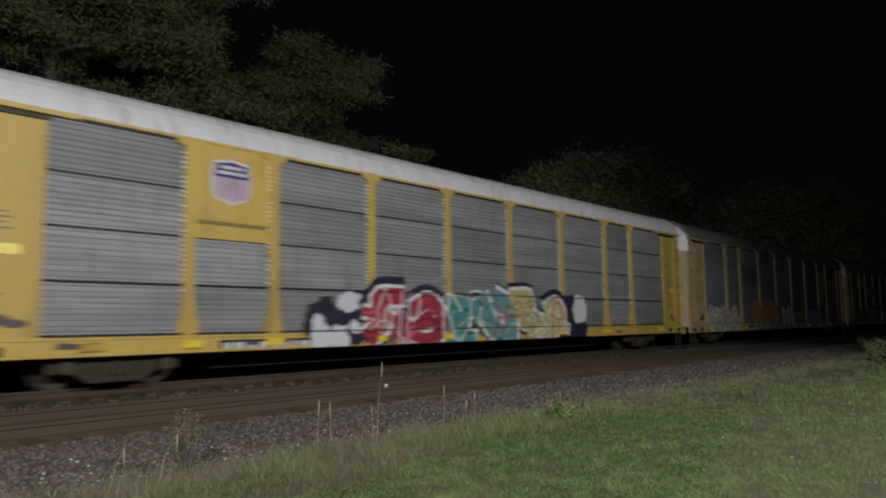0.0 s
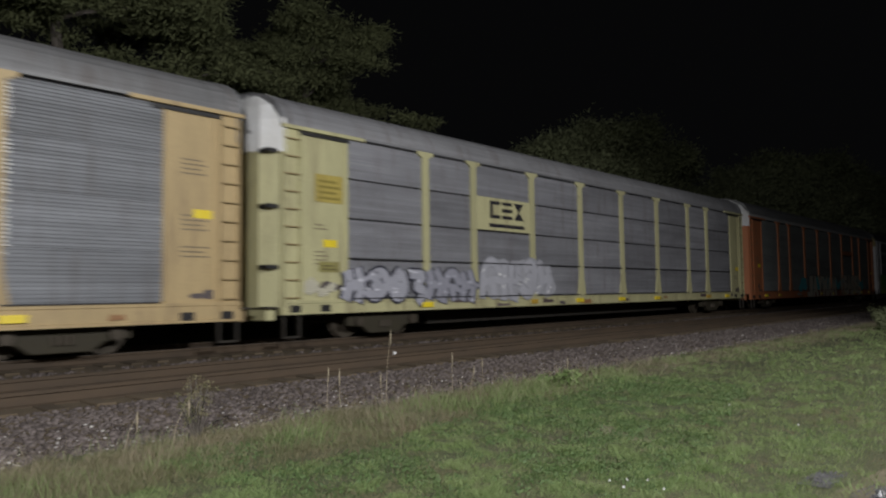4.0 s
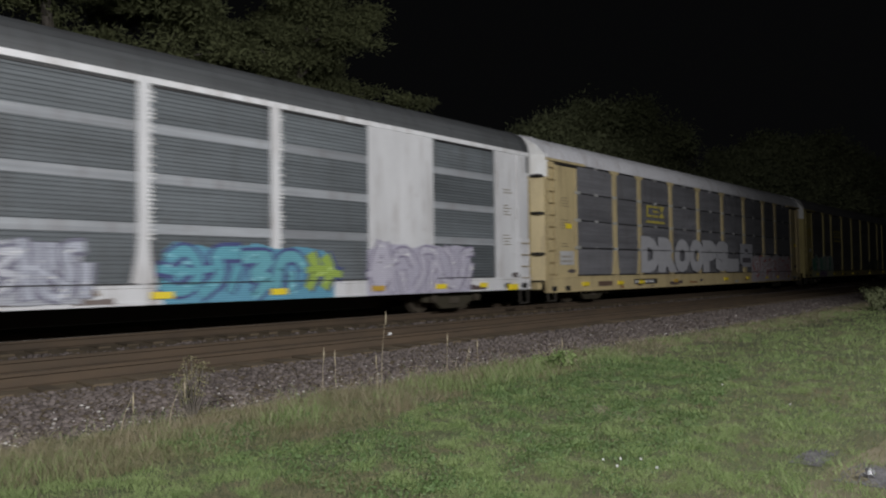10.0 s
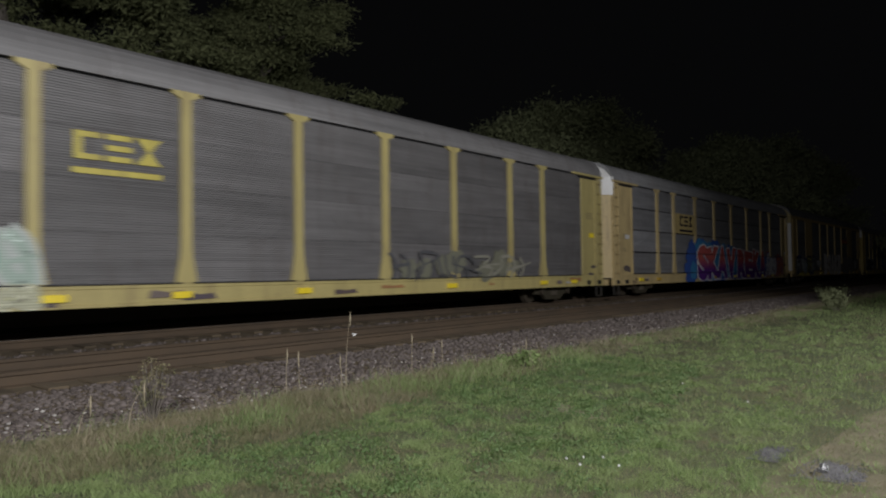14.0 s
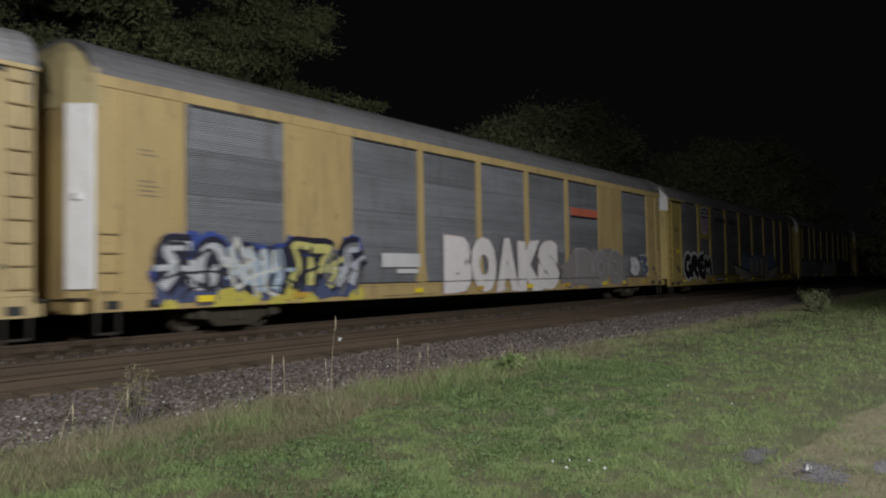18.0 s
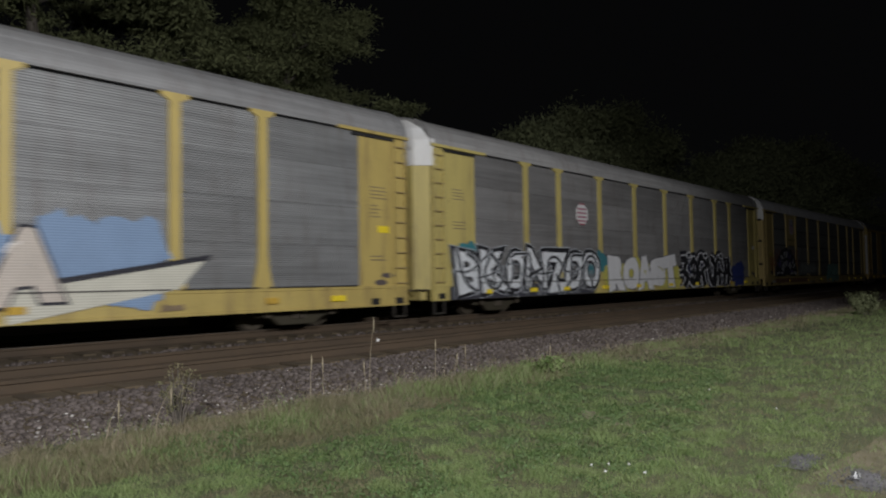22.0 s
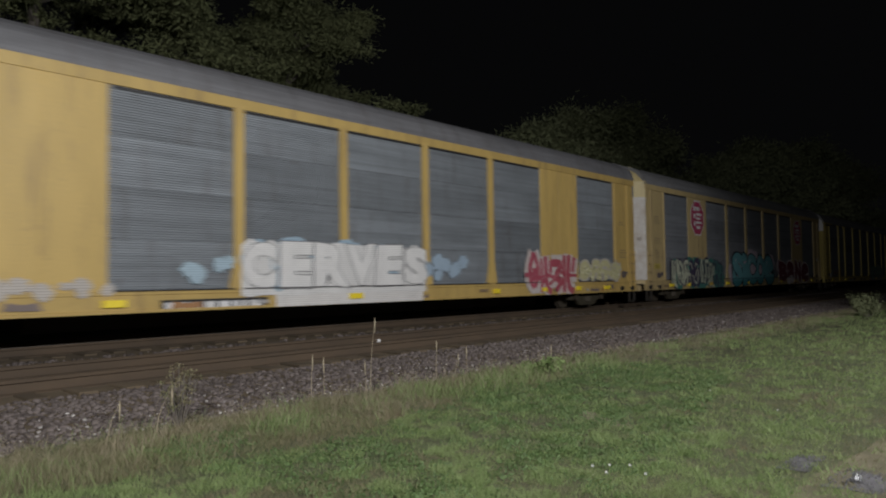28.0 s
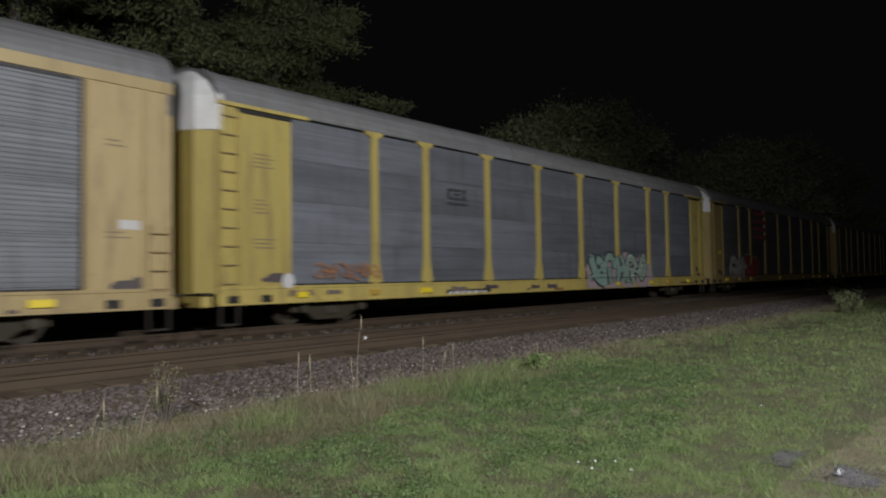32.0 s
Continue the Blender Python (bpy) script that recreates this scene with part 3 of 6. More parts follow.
NEARLEAF = "large leafy broadleaf tree with tiered dark green branches"
FARLEAF = "rounded dark green tree in a row beyond the tracks"
for x, y, h, w, seed in ((3.0, 27, 19, 5.0, 41), (9.2, 25.5, 18, 4.6, 42), (14.6, 26.5, 19, 4.4, 43), (20.4, 26, 15.4, 4.4, 44), (24.3, 27.5, 10.6, 3.0, 45)):
    tree(x, y, h, w, seed, 125000, 0.075, M_LEAF, NEARLEAF)
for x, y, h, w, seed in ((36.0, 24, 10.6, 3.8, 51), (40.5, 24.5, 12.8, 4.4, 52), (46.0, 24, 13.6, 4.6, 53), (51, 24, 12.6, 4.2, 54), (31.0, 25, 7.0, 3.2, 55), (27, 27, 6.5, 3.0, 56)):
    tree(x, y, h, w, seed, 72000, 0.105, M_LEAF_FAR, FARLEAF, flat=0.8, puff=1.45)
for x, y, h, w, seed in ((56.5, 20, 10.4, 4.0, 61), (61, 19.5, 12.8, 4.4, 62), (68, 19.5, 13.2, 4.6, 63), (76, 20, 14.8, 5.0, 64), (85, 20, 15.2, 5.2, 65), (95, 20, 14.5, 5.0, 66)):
    tree(x, y, h, w, seed, 64000, 0.135, M_LEAF_FAR_LIT, FARLEAF, flat=0.8, puff=1.45)
tree(80, 6.4, 11.5, 3.6, 71, 9000, 0.24, M_LEAF_FAR, "dark tree standing beside the lawn far along the line", low=0.05, flat=0.8)


def bush(name, x, y, h, w, seed, leaves, size, material, label):
    rng = np.random.default_rng(seed)
    rnd = random.Random(seed)
    thing = tagged(new(name), label, "bush" if name == "bush" else "weed")
    thing.location = (x, y, GROUND_Z)
    st, tips = Shape(), []
    for i in range(12):
        e = Vector((rnd.uniform(-w, w), rnd.uniform(-w, w), h * rnd.uniform(0.5, 1.0)))
        st.tube((e.x * 0.1, e.y * 0.1, -0.02), e, 0.012, 0.004, 4)
        tips += [e, e * 0.75, e * 0.5]
    put("stem", st.mesh("stem"), M_BARK, thing)
    v, f = leaf_cloud(np.array([t[:] for t in tips]), leaves // len(tips), 0.3 * w, 1.0, size, rng)
    put("foliage", tri_mesh("foliage", v, f), material, thing)


bush("bush", 26.4, 4.85, 0.62, 0.42, 81, 2600, 0.04, M_LEAF_FAR, "small grey-green bush at the lawn's far edge")
bush("bush", 34.5, 6.4, 0.5, 0.6, 82, 1800, 0.05, M_LEAF_FAR, "low grey-green bush at the lawn's far edge")
bush("weed_plant", 3.72, 6.46, 0.62, 0.17, 83, 900, 0.013, M_GRASS_DULL, "feathery grey-green weed growing in the ballast edge")
bush("weed_plant", 8.85, 5.6, 0.26, 0.22, 84, 600, 0.035, M_GRASS, "clump of green weeds at the ballast edge")

rng = np.random.default_rng(31)
n = 2600
cx, cy = 3.0 + 7.5 * rng.random(n), 1.4 + 4.5 * rng.random(n)
ok = (cy > 1.0 + 0.25 * cx) & (drift(cx, cy, 0.5, 33) > 0.42)
cz = np.full(n, GROUND_Z + 0.02)
v, f = leaf_cloud(np.stack([cx, cy, cz], -1)[ok], 42, 0.13, 0.22, 0.011, rng)
tagged(put("clover_leaves", tri_mesh("clover_leaves", v, f), M_CLOVER), "low clumps of clover and weed leaves in the lawn", "weeds", kind="stuff")

# small white clover heads and a scrap of foil
rnd = random.Random(9)
for x, y in ((4.47, 2.5), (4.64, 2.31), (4.5, 2.13), (4.38, 2.35), (4.56, 2.42), (8.19, 3.08), (7.38, 2.14)):
    s = Shape()
    s.tube((0, 0, -0.02), (0.005, 0, 0.075), 0.003, 0.002, 5)
    fl = tagged(new("clover_flower"), "small white clover flower in the lawn", "flower", "clover flowers")
    fl.location = (x, y, GROUND_Z)
    put("stem", s.mesh("stem"), M_GRASS, fl)
    hd = Shape()
    for i in range(22):
        a, b = rnd.uniform(0, 6.28), rnd.uniform(-0.6, 1.5)
        d = Vector((math.cos(a) * math.cos(b), math.sin(a) * math.cos(b), math.sin(b)))
        hd.tube(Vector((0.005, 0, 0.08)), Vector((0.005, 0, 0.08)) + d * 0.009, 0.002, 0.003, 4)
    put("flower_head", hd.mesh("flower_head"), M_WHITE, fl)
s = Shape()
s.v = [(0, 0, 0.01), (0.06, 0.01, 0.03), (0.07, 0.05, 0.015), (0.03, 0.06, 0.04), (-0.02, 0.04, 0.02), (0.03, 0.03, 0.05)]
s.f = [(0, 1, 5), (1, 2, 5), (2, 3, 5), (3, 4, 5), (4, 0, 5)]
foil = put("foil_scrap", s.mesh("foil_scrap"), surface("crumpled_foil", (0.85, 0.85, 0.87), rough=0.25, metal=0.9))
foil.location = (5.32, 1.05, GROUND_Z + 0.025)
tagged(foil, "crumpled scrap of shiny foil on the dirt", "litter")


# low concrete kerb beyond the train, seen under the cars, and pale scraps on the ballast
M_CONCRETE = surface("pale_concrete", (0.5, 0.48, 0.45), (0.33, 0.31, 0.28), 0.85, 0.0, 2.0, amount=0.7, grain=30, bump=0.3)
tagged(put("concrete_block", Shape().box(17.9, 22.4, 17.5, 18.1, -0.4, 0.0).mesh("concrete_block", 0.02), M_CONCRETE), "low pale concrete block lying beyond the tracks", "concrete block")
tagged(put("marker_post", Shape().tube((22.7, 17.5, -0.4), (22.7, 17.5, 0.12), 0.06, 0.055, 10).mesh("marker_post", smooth=True), M_UNDER), "short dark post beside a concrete block", "post")
rnd = random.Random(77)
for x, y, z in ((14.9, 16.0, -0.14), (6.9, 16.5, -0.2), (5.0, 12.0, -0.24), (9.87, 10.0, -0.12), (23.6, 17.4, -0.3)):
    s = Shape()
    s.v = [(rnd.uniform(-0.05, 0.05), rnd.uniform(-0.05, 0.05), rnd.uniform(0, 0.02)) for _ in range(3)] + [(0.05, 0.0, 0.06), (-0.04, 0.03, 0.07)]
    s.f = [(0, 1, 3), (1, 2, 3), (2, 0, 4), (0, 3, 4), (2, 4, 3)]
    scrap = put("paper_scrap", s.mesh("paper_scrap"), M_WHITE)
    scrap.location = (x, y, z)
    tagged(scrap, "small white scrap lying on the ballast", "litter", "scraps on the ballast")

# ---------------------------------------------------------------- the train
PITCH, LENGTH, HALF = 28.4, 27.4, 1.52
PANEL_Z, EAVE_Z = 0.94, 4.73
SILL = {}             # height of each car's lower sill edge
POSTS_A = (4.5, 6.47, 9.32, 12.17, 15.06, 17.96, 20.92, 22.93)
POSTS_B = (9.3, 12.17, 15.06, 17.96)
BAYS_A = tuple(zip((1.87, *POSTS_A), (*POSTS_A, 25.73)))
BAYS_B = ((1.9, 4.4), (6.6, 9.3), (9.3, 12.17), (12.17, 15.06), (15.06, 17.96), (17.96, 20.66), (23.0, 25.66))
ROOF = [(-0.01, 4.74), (0.0, 4.86), (0.04, 5.0), (0.12, 5.15), (0.27, 5.3), (0.55, 5.45), (1.0, 5.58), (1.52, 5.64)]
ROOF += [(2 * HALF - y, z) for y, z in reversed(ROOF[:-1])]
GALV, WHITE_TOP = (0.30, 0.305, 0.31), (0.72, 0.72, 0.74)


def local(s):
    """From the car's plan (u along it, y from its near side) to its own middle."""
    s.v = [(u - LENGTH / 2, y - HALF, z) for u, y, z in s.v]
    return s


def panel_mesh(u0, u1, z0, z1, rib):
    n = max(2, round((z1 - z0) / rib))
    deep = 0.016 + 0.1 * (rib - RIB)
    r = (z1 - z0) / n
    pts = []
    for i in range(n):
        z = z0 + i * r
        pts += [(deep, z), (deep, z + 0.38 * r), (0.0, z + 0.52 * r), (0.0, z + 0.9 * r)]
    pts.append((deep, z1))
    return local(Shape().sheet(pts, 0, u0, u1)).mesh("side_panel")


def post_mesh(u, head):
    w, b = 0.115, 0.24
    pts = [(u - b, 0.92), (u + b, 0.92), (u + w + 0.02, 1.45), (u + w, 1.7), (u + w, 4.55)]
    pts += [(u + 0.3, 4.64), (u + 0.3, 4.71), (u - 0.3, 4.71), (u - 0.3, 4.64)] if head else [(u + w, 4.71), (u - w, 4.71)]
    pts += [(u - w, 4.55), (u - w, 1.7), (u - w - 0.02, 1.45)]
    s = Shape()
    n, k = 0, len(pts)
    s.v = [(a, y, c) for y in (-0.05, 0.05) for a, c in pts]
    s.f = [tuple(range(k)), tuple(range(2 * k - 1, k - 1, -1))] + [((i + 1) % k, i, k + i, k + (i + 1) % k) for i in range(k)]
    return local(s).mesh("post")


def teeth_mesh(u, rib):
    """The bent-over ends of the corrugations along a post."""
    s = Shape()
    rnd = random.Random(round(u * 100))
    z = 1.75
    while z < 4.5:
        if rnd.random() < 0.8:
            s.box(u, u + 0.055 * rnd.uniform(0.7, 1.5), -0.04, 0.0, z, z + 0.42 * rib)
        z += rib
    return local(s).mesh("panel_edge")


def bar(*b, bevel=0.006):
    key = ("bar", b, bevel)
    return kept(key, lambda: local(Shape().box(*b)).mesh("bar", bevel))


def roof_mesh():
    return local(Shape().prism(ROOF, 0, 0.0, LENGTH)).mesh("roof")


def roof_rib_mesh():
    return Shape().sheet([(HALF + (y - HALF) * 1.004 - HALF, 5.0 + (z - 5.0) * 1.016) for y, z in ROOF], 0, -0.02, 0.02).mesh("roof_rib")


def roof_end_mesh(right):
    k = [(HALF + (y - HALF) * 1.008, z + 0.012) for y, z in ROOF]
    return local(Shape().prism(k, 0, *((LENGTH - 0.3, LENGTH + 0.02) if right else (-0.02, 0.3)))).mesh("roof_end")


def end_cap_mesh(right):
    """The hood over the end doors: two upright rings and a smaller one that leans back under the roof."""
    half = [(0.1, -0.035), (0.02, -0.035), (-0.3, 0.36), (-0.38, 0.8)] if not right else [(0.1, -0.02), (0.02, -0.02), (-0.1, 0.25), (-0.17, 0.8)]
    ring = half + [(half[-1][0], 2 * HALF - half[-1][1])] + [(a, 2 * HALF - y) for a, y in reversed(half[:-1])]
    s, n = Shape(), len(ring)
    for z, back, inset in ((4.14, 0.0, 0.0), (4.84, 0.0, 0.0), (5.2, 0.12, 0.22), (5.5, 0.3, 0.62)):
        for a, y in ring:
            a = min(a + back, 0.1)
            s.v.append((LENGTH - a if right else a, HALF + (y - HALF) * (1 - inset / HALF), z + 0.03 * math.sin(9 * y) * (z < 4.2)))
    for r in range(3):
        for q in range(n):
            p = (q + 1) % n
            s.f.append((r * n + q, r * n + p, (r + 1) * n + p, (r + 1) * n + q))
    s.f += [tuple(range(n)), tuple(range(3 * n, 4 * n))]
    return local(s).mesh("end_cap")


def door_mesh(right):
    near = [(0.05, 0.0), (-0.26, 0.36), (-0.3, 0.4), (-0.34, 0.8), (-0.32, 0.83), (-0.35, 1.2)] if not right else [(0.05, 0.06), (-0.05, 0.22), (-0.11, 0.5), (-0.14, 0.52), (-0.15, 1.0), (-0.13, 1.02)]
    d = near + [(near[-1][0], HALF)] + [(a, 2 * HALF - y) for a, y in reversed(near)]
    return local(Shape().prism([(LENGTH - a if right else a, y) for a, y in d], 2, 0.78, 4.3)).mesh("end_door")


def wheelset_mesh():
    s = Shape()
    s.tube((0, -0.95, 0), (0, 0.95, 0), 0.075, 0.075, 10)
    for y in (-0.72, 0.72):
        o = 1 if y > 0 else -1
        s.tube((0, y - 0.065 * o, 0), (0, y - 0.03 * o, 0), 0.455, 0.455, 24)
        s.tube((0, y - 0.03 * o, 0), (0, y + 0.065 * o, 0), 0.42, 0.415, 24)
        s.tube((0, y + 0.065 * o, 0), (0, y + 0.11 * o, 0), 0.12, 0.1, 12)
        for i in range(4):
            a = i * math.pi / 2
            s.box(math.cos(a) * 0.24 - 0.04, math.cos(a) * 0.24 + 0.04, y + 0.05 * o, y + 0.075 * o, math.sin(a) * 0.24 - 0.04, math.sin(a) * 0.24 + 0.04)
    return s.mesh("wheelset")


def frame_mesh():
    """A cast truck side frame, in the truck's own plan."""
    pts = [(-1.2, 0.3), (-1.2, 0.54), (-0.75, 0.6), (-0.4, 0.7), (0.4, 0.7), (0.75, 0.6), (1.2, 0.54), (1.2, 0.3), (0.72, 0.26), (0.5, 0.1), (-0.5, 0.1), (-0.72, 0.26)]
    s = Shape()
    k = len(pts)
    s.v = [(a, y, c) for y in (-0.08, 0.08) for a, c in pts]
    s.f = [tuple(range(k)), tuple(range(2 * k - 1, k - 1, -1))] + [((i + 1) % k, i, k + i, k + (i + 1) % k) for i in range(k)]
    return s.mesh("side_frame", 0.015)


SPINNING = []


def add_truck(car, u):
    truck = put("truck", kept("bolster", lambda: Shape().box(-0.22, 0.22, -0.95, 0.95, 0.36, 0.62).mesh("bolster", 0.02)), M_TRUCK, car)
    truck.location = (u - LENGTH / 2, 0, 0)
    for y in (-1.0, 1.0):
        f = put("side_frame", kept("frame", frame_mesh), M_TRUCK, truck)
        f.location = (0, y * 1.16, 0)
        for i in (-0.13, 0.0, 0.13):
            sp = put("spring", kept("spring", lambda: Shape().tube((0, 0, 0.24), (0, 0, 0.4), 0.055, 0.055, 8).mesh("spring")), M_WHEEL, truck)
            sp.location = (i, y * 1.25, 0)
        for i in (-0.9, 0.9):
            b = put("bearing", kept("bearing", lambda: Shape().tube((0, -0.1, 0), (0, 0.1, 0), 0.12, 0.1, 10).mesh("bearing")), M_WHEEL, truck)
            b.location = (i, y * 1.24, 0.4)
    for i in (-0.9, 0.9):
        w = put("wheelset", kept("wheelset", wheelset_mesh), M_WHEEL, truck)
        w.location = (i, 0, 0.42)
        SPINNING.append(w)


def add_ladder(car, u, z0, z1, material):
    lad = put("ladder", kept(("lad", u, z0, z1), lambda: local(Shape().box(u, u + 0.045, -0.05, -0.01, z0, z1).box(u + 0.4, u + 0.445, -0.05, -0.01, z0, z1)).mesh("ladder", 0.006)), material, car)
    n = round((z1 - z0) / 0.4)
    for i in range(n):
        z = z0 + 0.2 + i * (z1 - z0) / n
        put("rung", kept(("rung", u, round(z, 3)), lambda: local(Shape().tube((u + 0.02, -0.055, z), (u + 0.42, -0.055, z), 0.016, 0.016, 6)).mesh("rung")), M_RUNG, lad)


# flat paint on the car's side
def decal(car, name, polys, y, material, label=""):
    s = Shape()
    for verts, faces in polys:
        n = len(s.v)
        s.v += [(float(a), y + 0.0004 * (len(s.f) % 7), max(float(b), SILL[car.name] + 0.004)) for a, b in verts]
        s.f += [tuple(n + i for i in f) for f in faces]
    local(s)
    me = bpy.data.meshes.new(name)
    me.from_pydata(s.v, [], s.f)
    ob = put(name, me, material, car, label)
    if name in ("letter_shine", "letter_shade", "data_print", "small_print", "notice_print", "grime", "emblem_stripe", "placard_print", "graffiti_drip", "graffiti_cloud"):
        ob["kind"] = "stuff"
    return ob


def ring(cx, cz, rx, rz, n=18, a0=0.0):
    return ([(cx + rx * math.cos(a0 + 2 * math.pi * i / n), cz + rz * math.sin(a0 + 2 * math.pi * i / n)) for i in range(n)], [tuple(range(n))])


def rect(u0, u1, z0, z1):
    return ([(u0, z0), (u1, z0), (u1, z1), (u0, z1)], [(0, 1, 2, 3)])


def mist(car, u0, u1, z0, z1, color, seed, label="soft spray-paint cloud", n=16, y=-0.056):
    """A cloud of spray behind letters."""
    rnd = random.Random(seed)
    s = Shape()
    for i in range(n):
        r = (z1 - z0) * rnd.uniform(0.2, 0.42)
        cu, cz = rnd.uniform(u0 + r * 0.6, u1 - r * 0.6), rnd.uniform(z0 + r * 0.8, z1 - r * 0.7)
        v, f = ring(cu, cz, r * rnd.uniform(0.9, 1.5), r, 22, rnd.random())
        jag = [rnd.uniform(0.72, 1.12) for _ in range(22)]
        v = [(cu + (a - cu) * g, cz + (b - cz) * g) for (a, b), g in zip(v, jag)]
        k = len(s.v)
        s.v += [(a, y - 0.0001 * i, max(b, SILL[car.name] + 0.004)) for a, b in v]
        s.f.append(tuple(range(k, k + 22)))
    local(s)
    me = bpy.data.meshes.new("graffiti_cloud")
    me.from_pydata(s.v, [], s.f)
    put("graffiti_cloud", me, spray(color), car, label)["kind"] = "stuff"


def word(car, text, u0, u1, z0, z1, fill, edge, seed, wobble=0.06, fat=0.075, rim=0.11, label="painted graffiti letters", shadow=None, material=None, fatness=0.9, shine=None):
    """Painted letters, each with an outline all round and, behind it, a wider halo."""
    rnd = random.Random(seed)
    n = len(text)
    shares = [0.45 if ch in "iI" else 1.0 for ch in text]
    starts = [sum(shares[:i]) / sum(shares) for i in range(n + 1)]
    for i, ch in enumerate(text):
        cell = (u1 - u0) * (starts[i + 1] - starts[i])
        w, hgt = cell * fatness * rnd.uniform(1 - wobble, 1 + wobble), (z1 - z0) * rnd.uniform(1 - wobble, 1)
        cu, zb = u0 + (u1 - u0) * starts[i] + cell * 0.5, z0 + (z1 - z0 - hgt) * rnd.random()
        tilt, swell, lean = rnd.uniform(-1, 1) * wobble * 1.2, rnd.uniform(-1, 1) * wobble, rnd.uniform(-1, 1) * wobble
        lift = -0.0012 * (i % 2)
        for name, thick, paint_on, y in (("letter_halo", HALO, shadow, -0.0605), ("letter_outline", rim, edge, -0.0635), ("letter", fat, fill, -0.067)):
            if not paint_on:
                continue
            v, f, _ = glyph(ch, thick)
            p = []
            for a, b in v:
                a, b = a - 0.5, b - 0.5
                a, b = a * (1 + swell * math.sin(3 * b)), b * (1 + 0.6 * wobble * math.sin(4 * a + seed)) + lean * a * 0.6
                p.append((cu + a * w + tilt * b * hgt, zb + (b + 0.5) * hgt))
            decal(car, name, [(p, f)], y + lift, material if material and name == "letter" else spray(paint_on), label if name == "letter" else "")
        if shine:
            a, b = cu - 0.3 * w, zb + 0.78 * hgt
            decal(car, "letter_shine", [brush([(a, b - 0.1 * hgt), (a + 0.06 * w, b), (a + 0.2 * w, b + 0.05 * hgt)], 0.05 * hgt)], -0.0712, spray(shine))


def fill_block(car, u0, u1, z0, z1, color, seed, label="ragged spray-paint fill", y=-0.0555):
    """A filled field of paint with uneven top and ends."""
    rnd = random.Random(seed)
    n = max(4, int((u1 - u0) / 0.25))
    top, low = [], []
    for i in range(n + 1):
        u = u0 + (u1 - u0) * i / n + rnd.uniform(-0.05, 0.05)
        top.append((u, z1 - (z1 - z0) * 0.12 * rnd.random() - (0.12 * (z1 - z0) if i in (0, n) else 0)))
        low.append((u, z0 + (z1 - z0) * 0.04 * rnd.random()))
    decal(car, "graffiti_fill", [(top + low, [(i, n + 1 + i, n + 2 + i, i + 1) for i in range(n)])], y, spray(color), label)


def smooth_line(pts, rounds=2):
    for _ in range(rounds):
        out = [pts[0]]
        for p, q in zip(pts, pts[1:]):
            out += [(p[0] * 0.75 + q[0] * 0.25, p[1] * 0.75 + q[1] * 0.25), (p[0] * 0.25 + q[0] * 0.75, p[1] * 0.25 + q[1] * 0.75)]
        pts = out + [pts[-1]]
    return pts


def brush(pts, width, taper=0.85, flare=None):
    """A thick painted stroke along a line; flare: how its width swells from point to point."""
    left, right, k = [], [], len(pts)
    for i, p in enumerate(pts):
        a, b = pts[max(0, i - 1)], pts[min(k - 1, i + 1)]
        d = Vector((b[0] - a[0], b[1] - a[1]))
        d.normalize()
        w = width / 2 * (1 if 0 < i < k - 1 else taper)
        if flare:
            w *= flare[0] + (flare[1] - flare[0]) * i / (k - 1)
        left.append((p[0] - d.y * w, p[1] + d.x * w))
        right.append((p[0] + d.y * w, p[1] - d.x * w))
    faces = [(i, i + 1, k + i + 1, k + i) for i in range(k - 1)]
    return (left + right, faces)


SKELETON = {}
SKELETON["S"] = ([(.9, .8), (.5, 1), (.1, .75), (.5, .5), (.9, .28), (.5, 0), (.05, .2)],)
SKELETON["C"] = ([(.95, .8), (.5, 1.02), (.08, .5), (.45, 0), (.95, .2)],)
SKELETON["N"] = ([(.1, 0), (.18, 1), (.8, .08), (.92, 1.05)],)
SKELETON["K"] = ([(.15, 0), (.22, 1)], [(.95, 1.05), (.3, .5), (1.0, -.05)])
SKELETON["A"] = ([(.02, 0), (.5, 1.05), (.98, 0)], [(.2, .4), (.85, .38)])
SKELETON["E"] = ([(.95, .95), (.15, .9), (.1, .08), (.95, 0)], [(.15, .5), (.8, .55)])
SKELETON["M"] = ([(.03, 0), (.2, 1), (.5, .4), (.8, 1), (.97, 0)],)
SKELETON["R"] = ([(.15, 0), (.15, 1), (.85, .85), (.8, .55), (.2, .5)], [(.4, .5), (1.0, 0)])
SKELETON["O"] = ([(.5, .02), (.08, .4), (.3, 1), (.85, .85), (.95, .3), (.5, .02)],)
SKELETON["V"] = ([(.02, 1.02), (.48, 0), (.98, 1.02)],)
SKELETON["D"] = ([(.12, 0), (.12, 1), (.6, .98), (.97, .5), (.6, .02), (.08, 0)],)
SKELETON["P"] = ([(.15, -.02), (.15, 1), (.82, .92), (.85, .58), (.2, .46)],)
SKELETON["T"] = ([(-.02, .93), (1.02, 1)], [(.5, 1), (.5, 0)])
SKELETON["G"] = ([(.95, .8), (.5, 1.02), (.08, .5), (.45, 0), (.95, .12), (.95, .48), (.6, .48)],)
SKELETON["B"] = ([(.15, 0), (.15, 1), (.78, .97), (.74, .58), (.2, .52), (.88, .45), (.86, .06), (.12, 0)],)
SKELETON["H"] = ([(.12, 0), (.15, 1)], [(.85, 0), (.88, 1)], [(.15, .5), (.85, .52)])
SKELETON["L"] = ([(.15, 1.02), (.12, .06), (.95, .02)],)
SKELETON["W"] = ([(.02, 1), (.25, 0), (.5, .7), (.75, 0), (.98, 1)],)
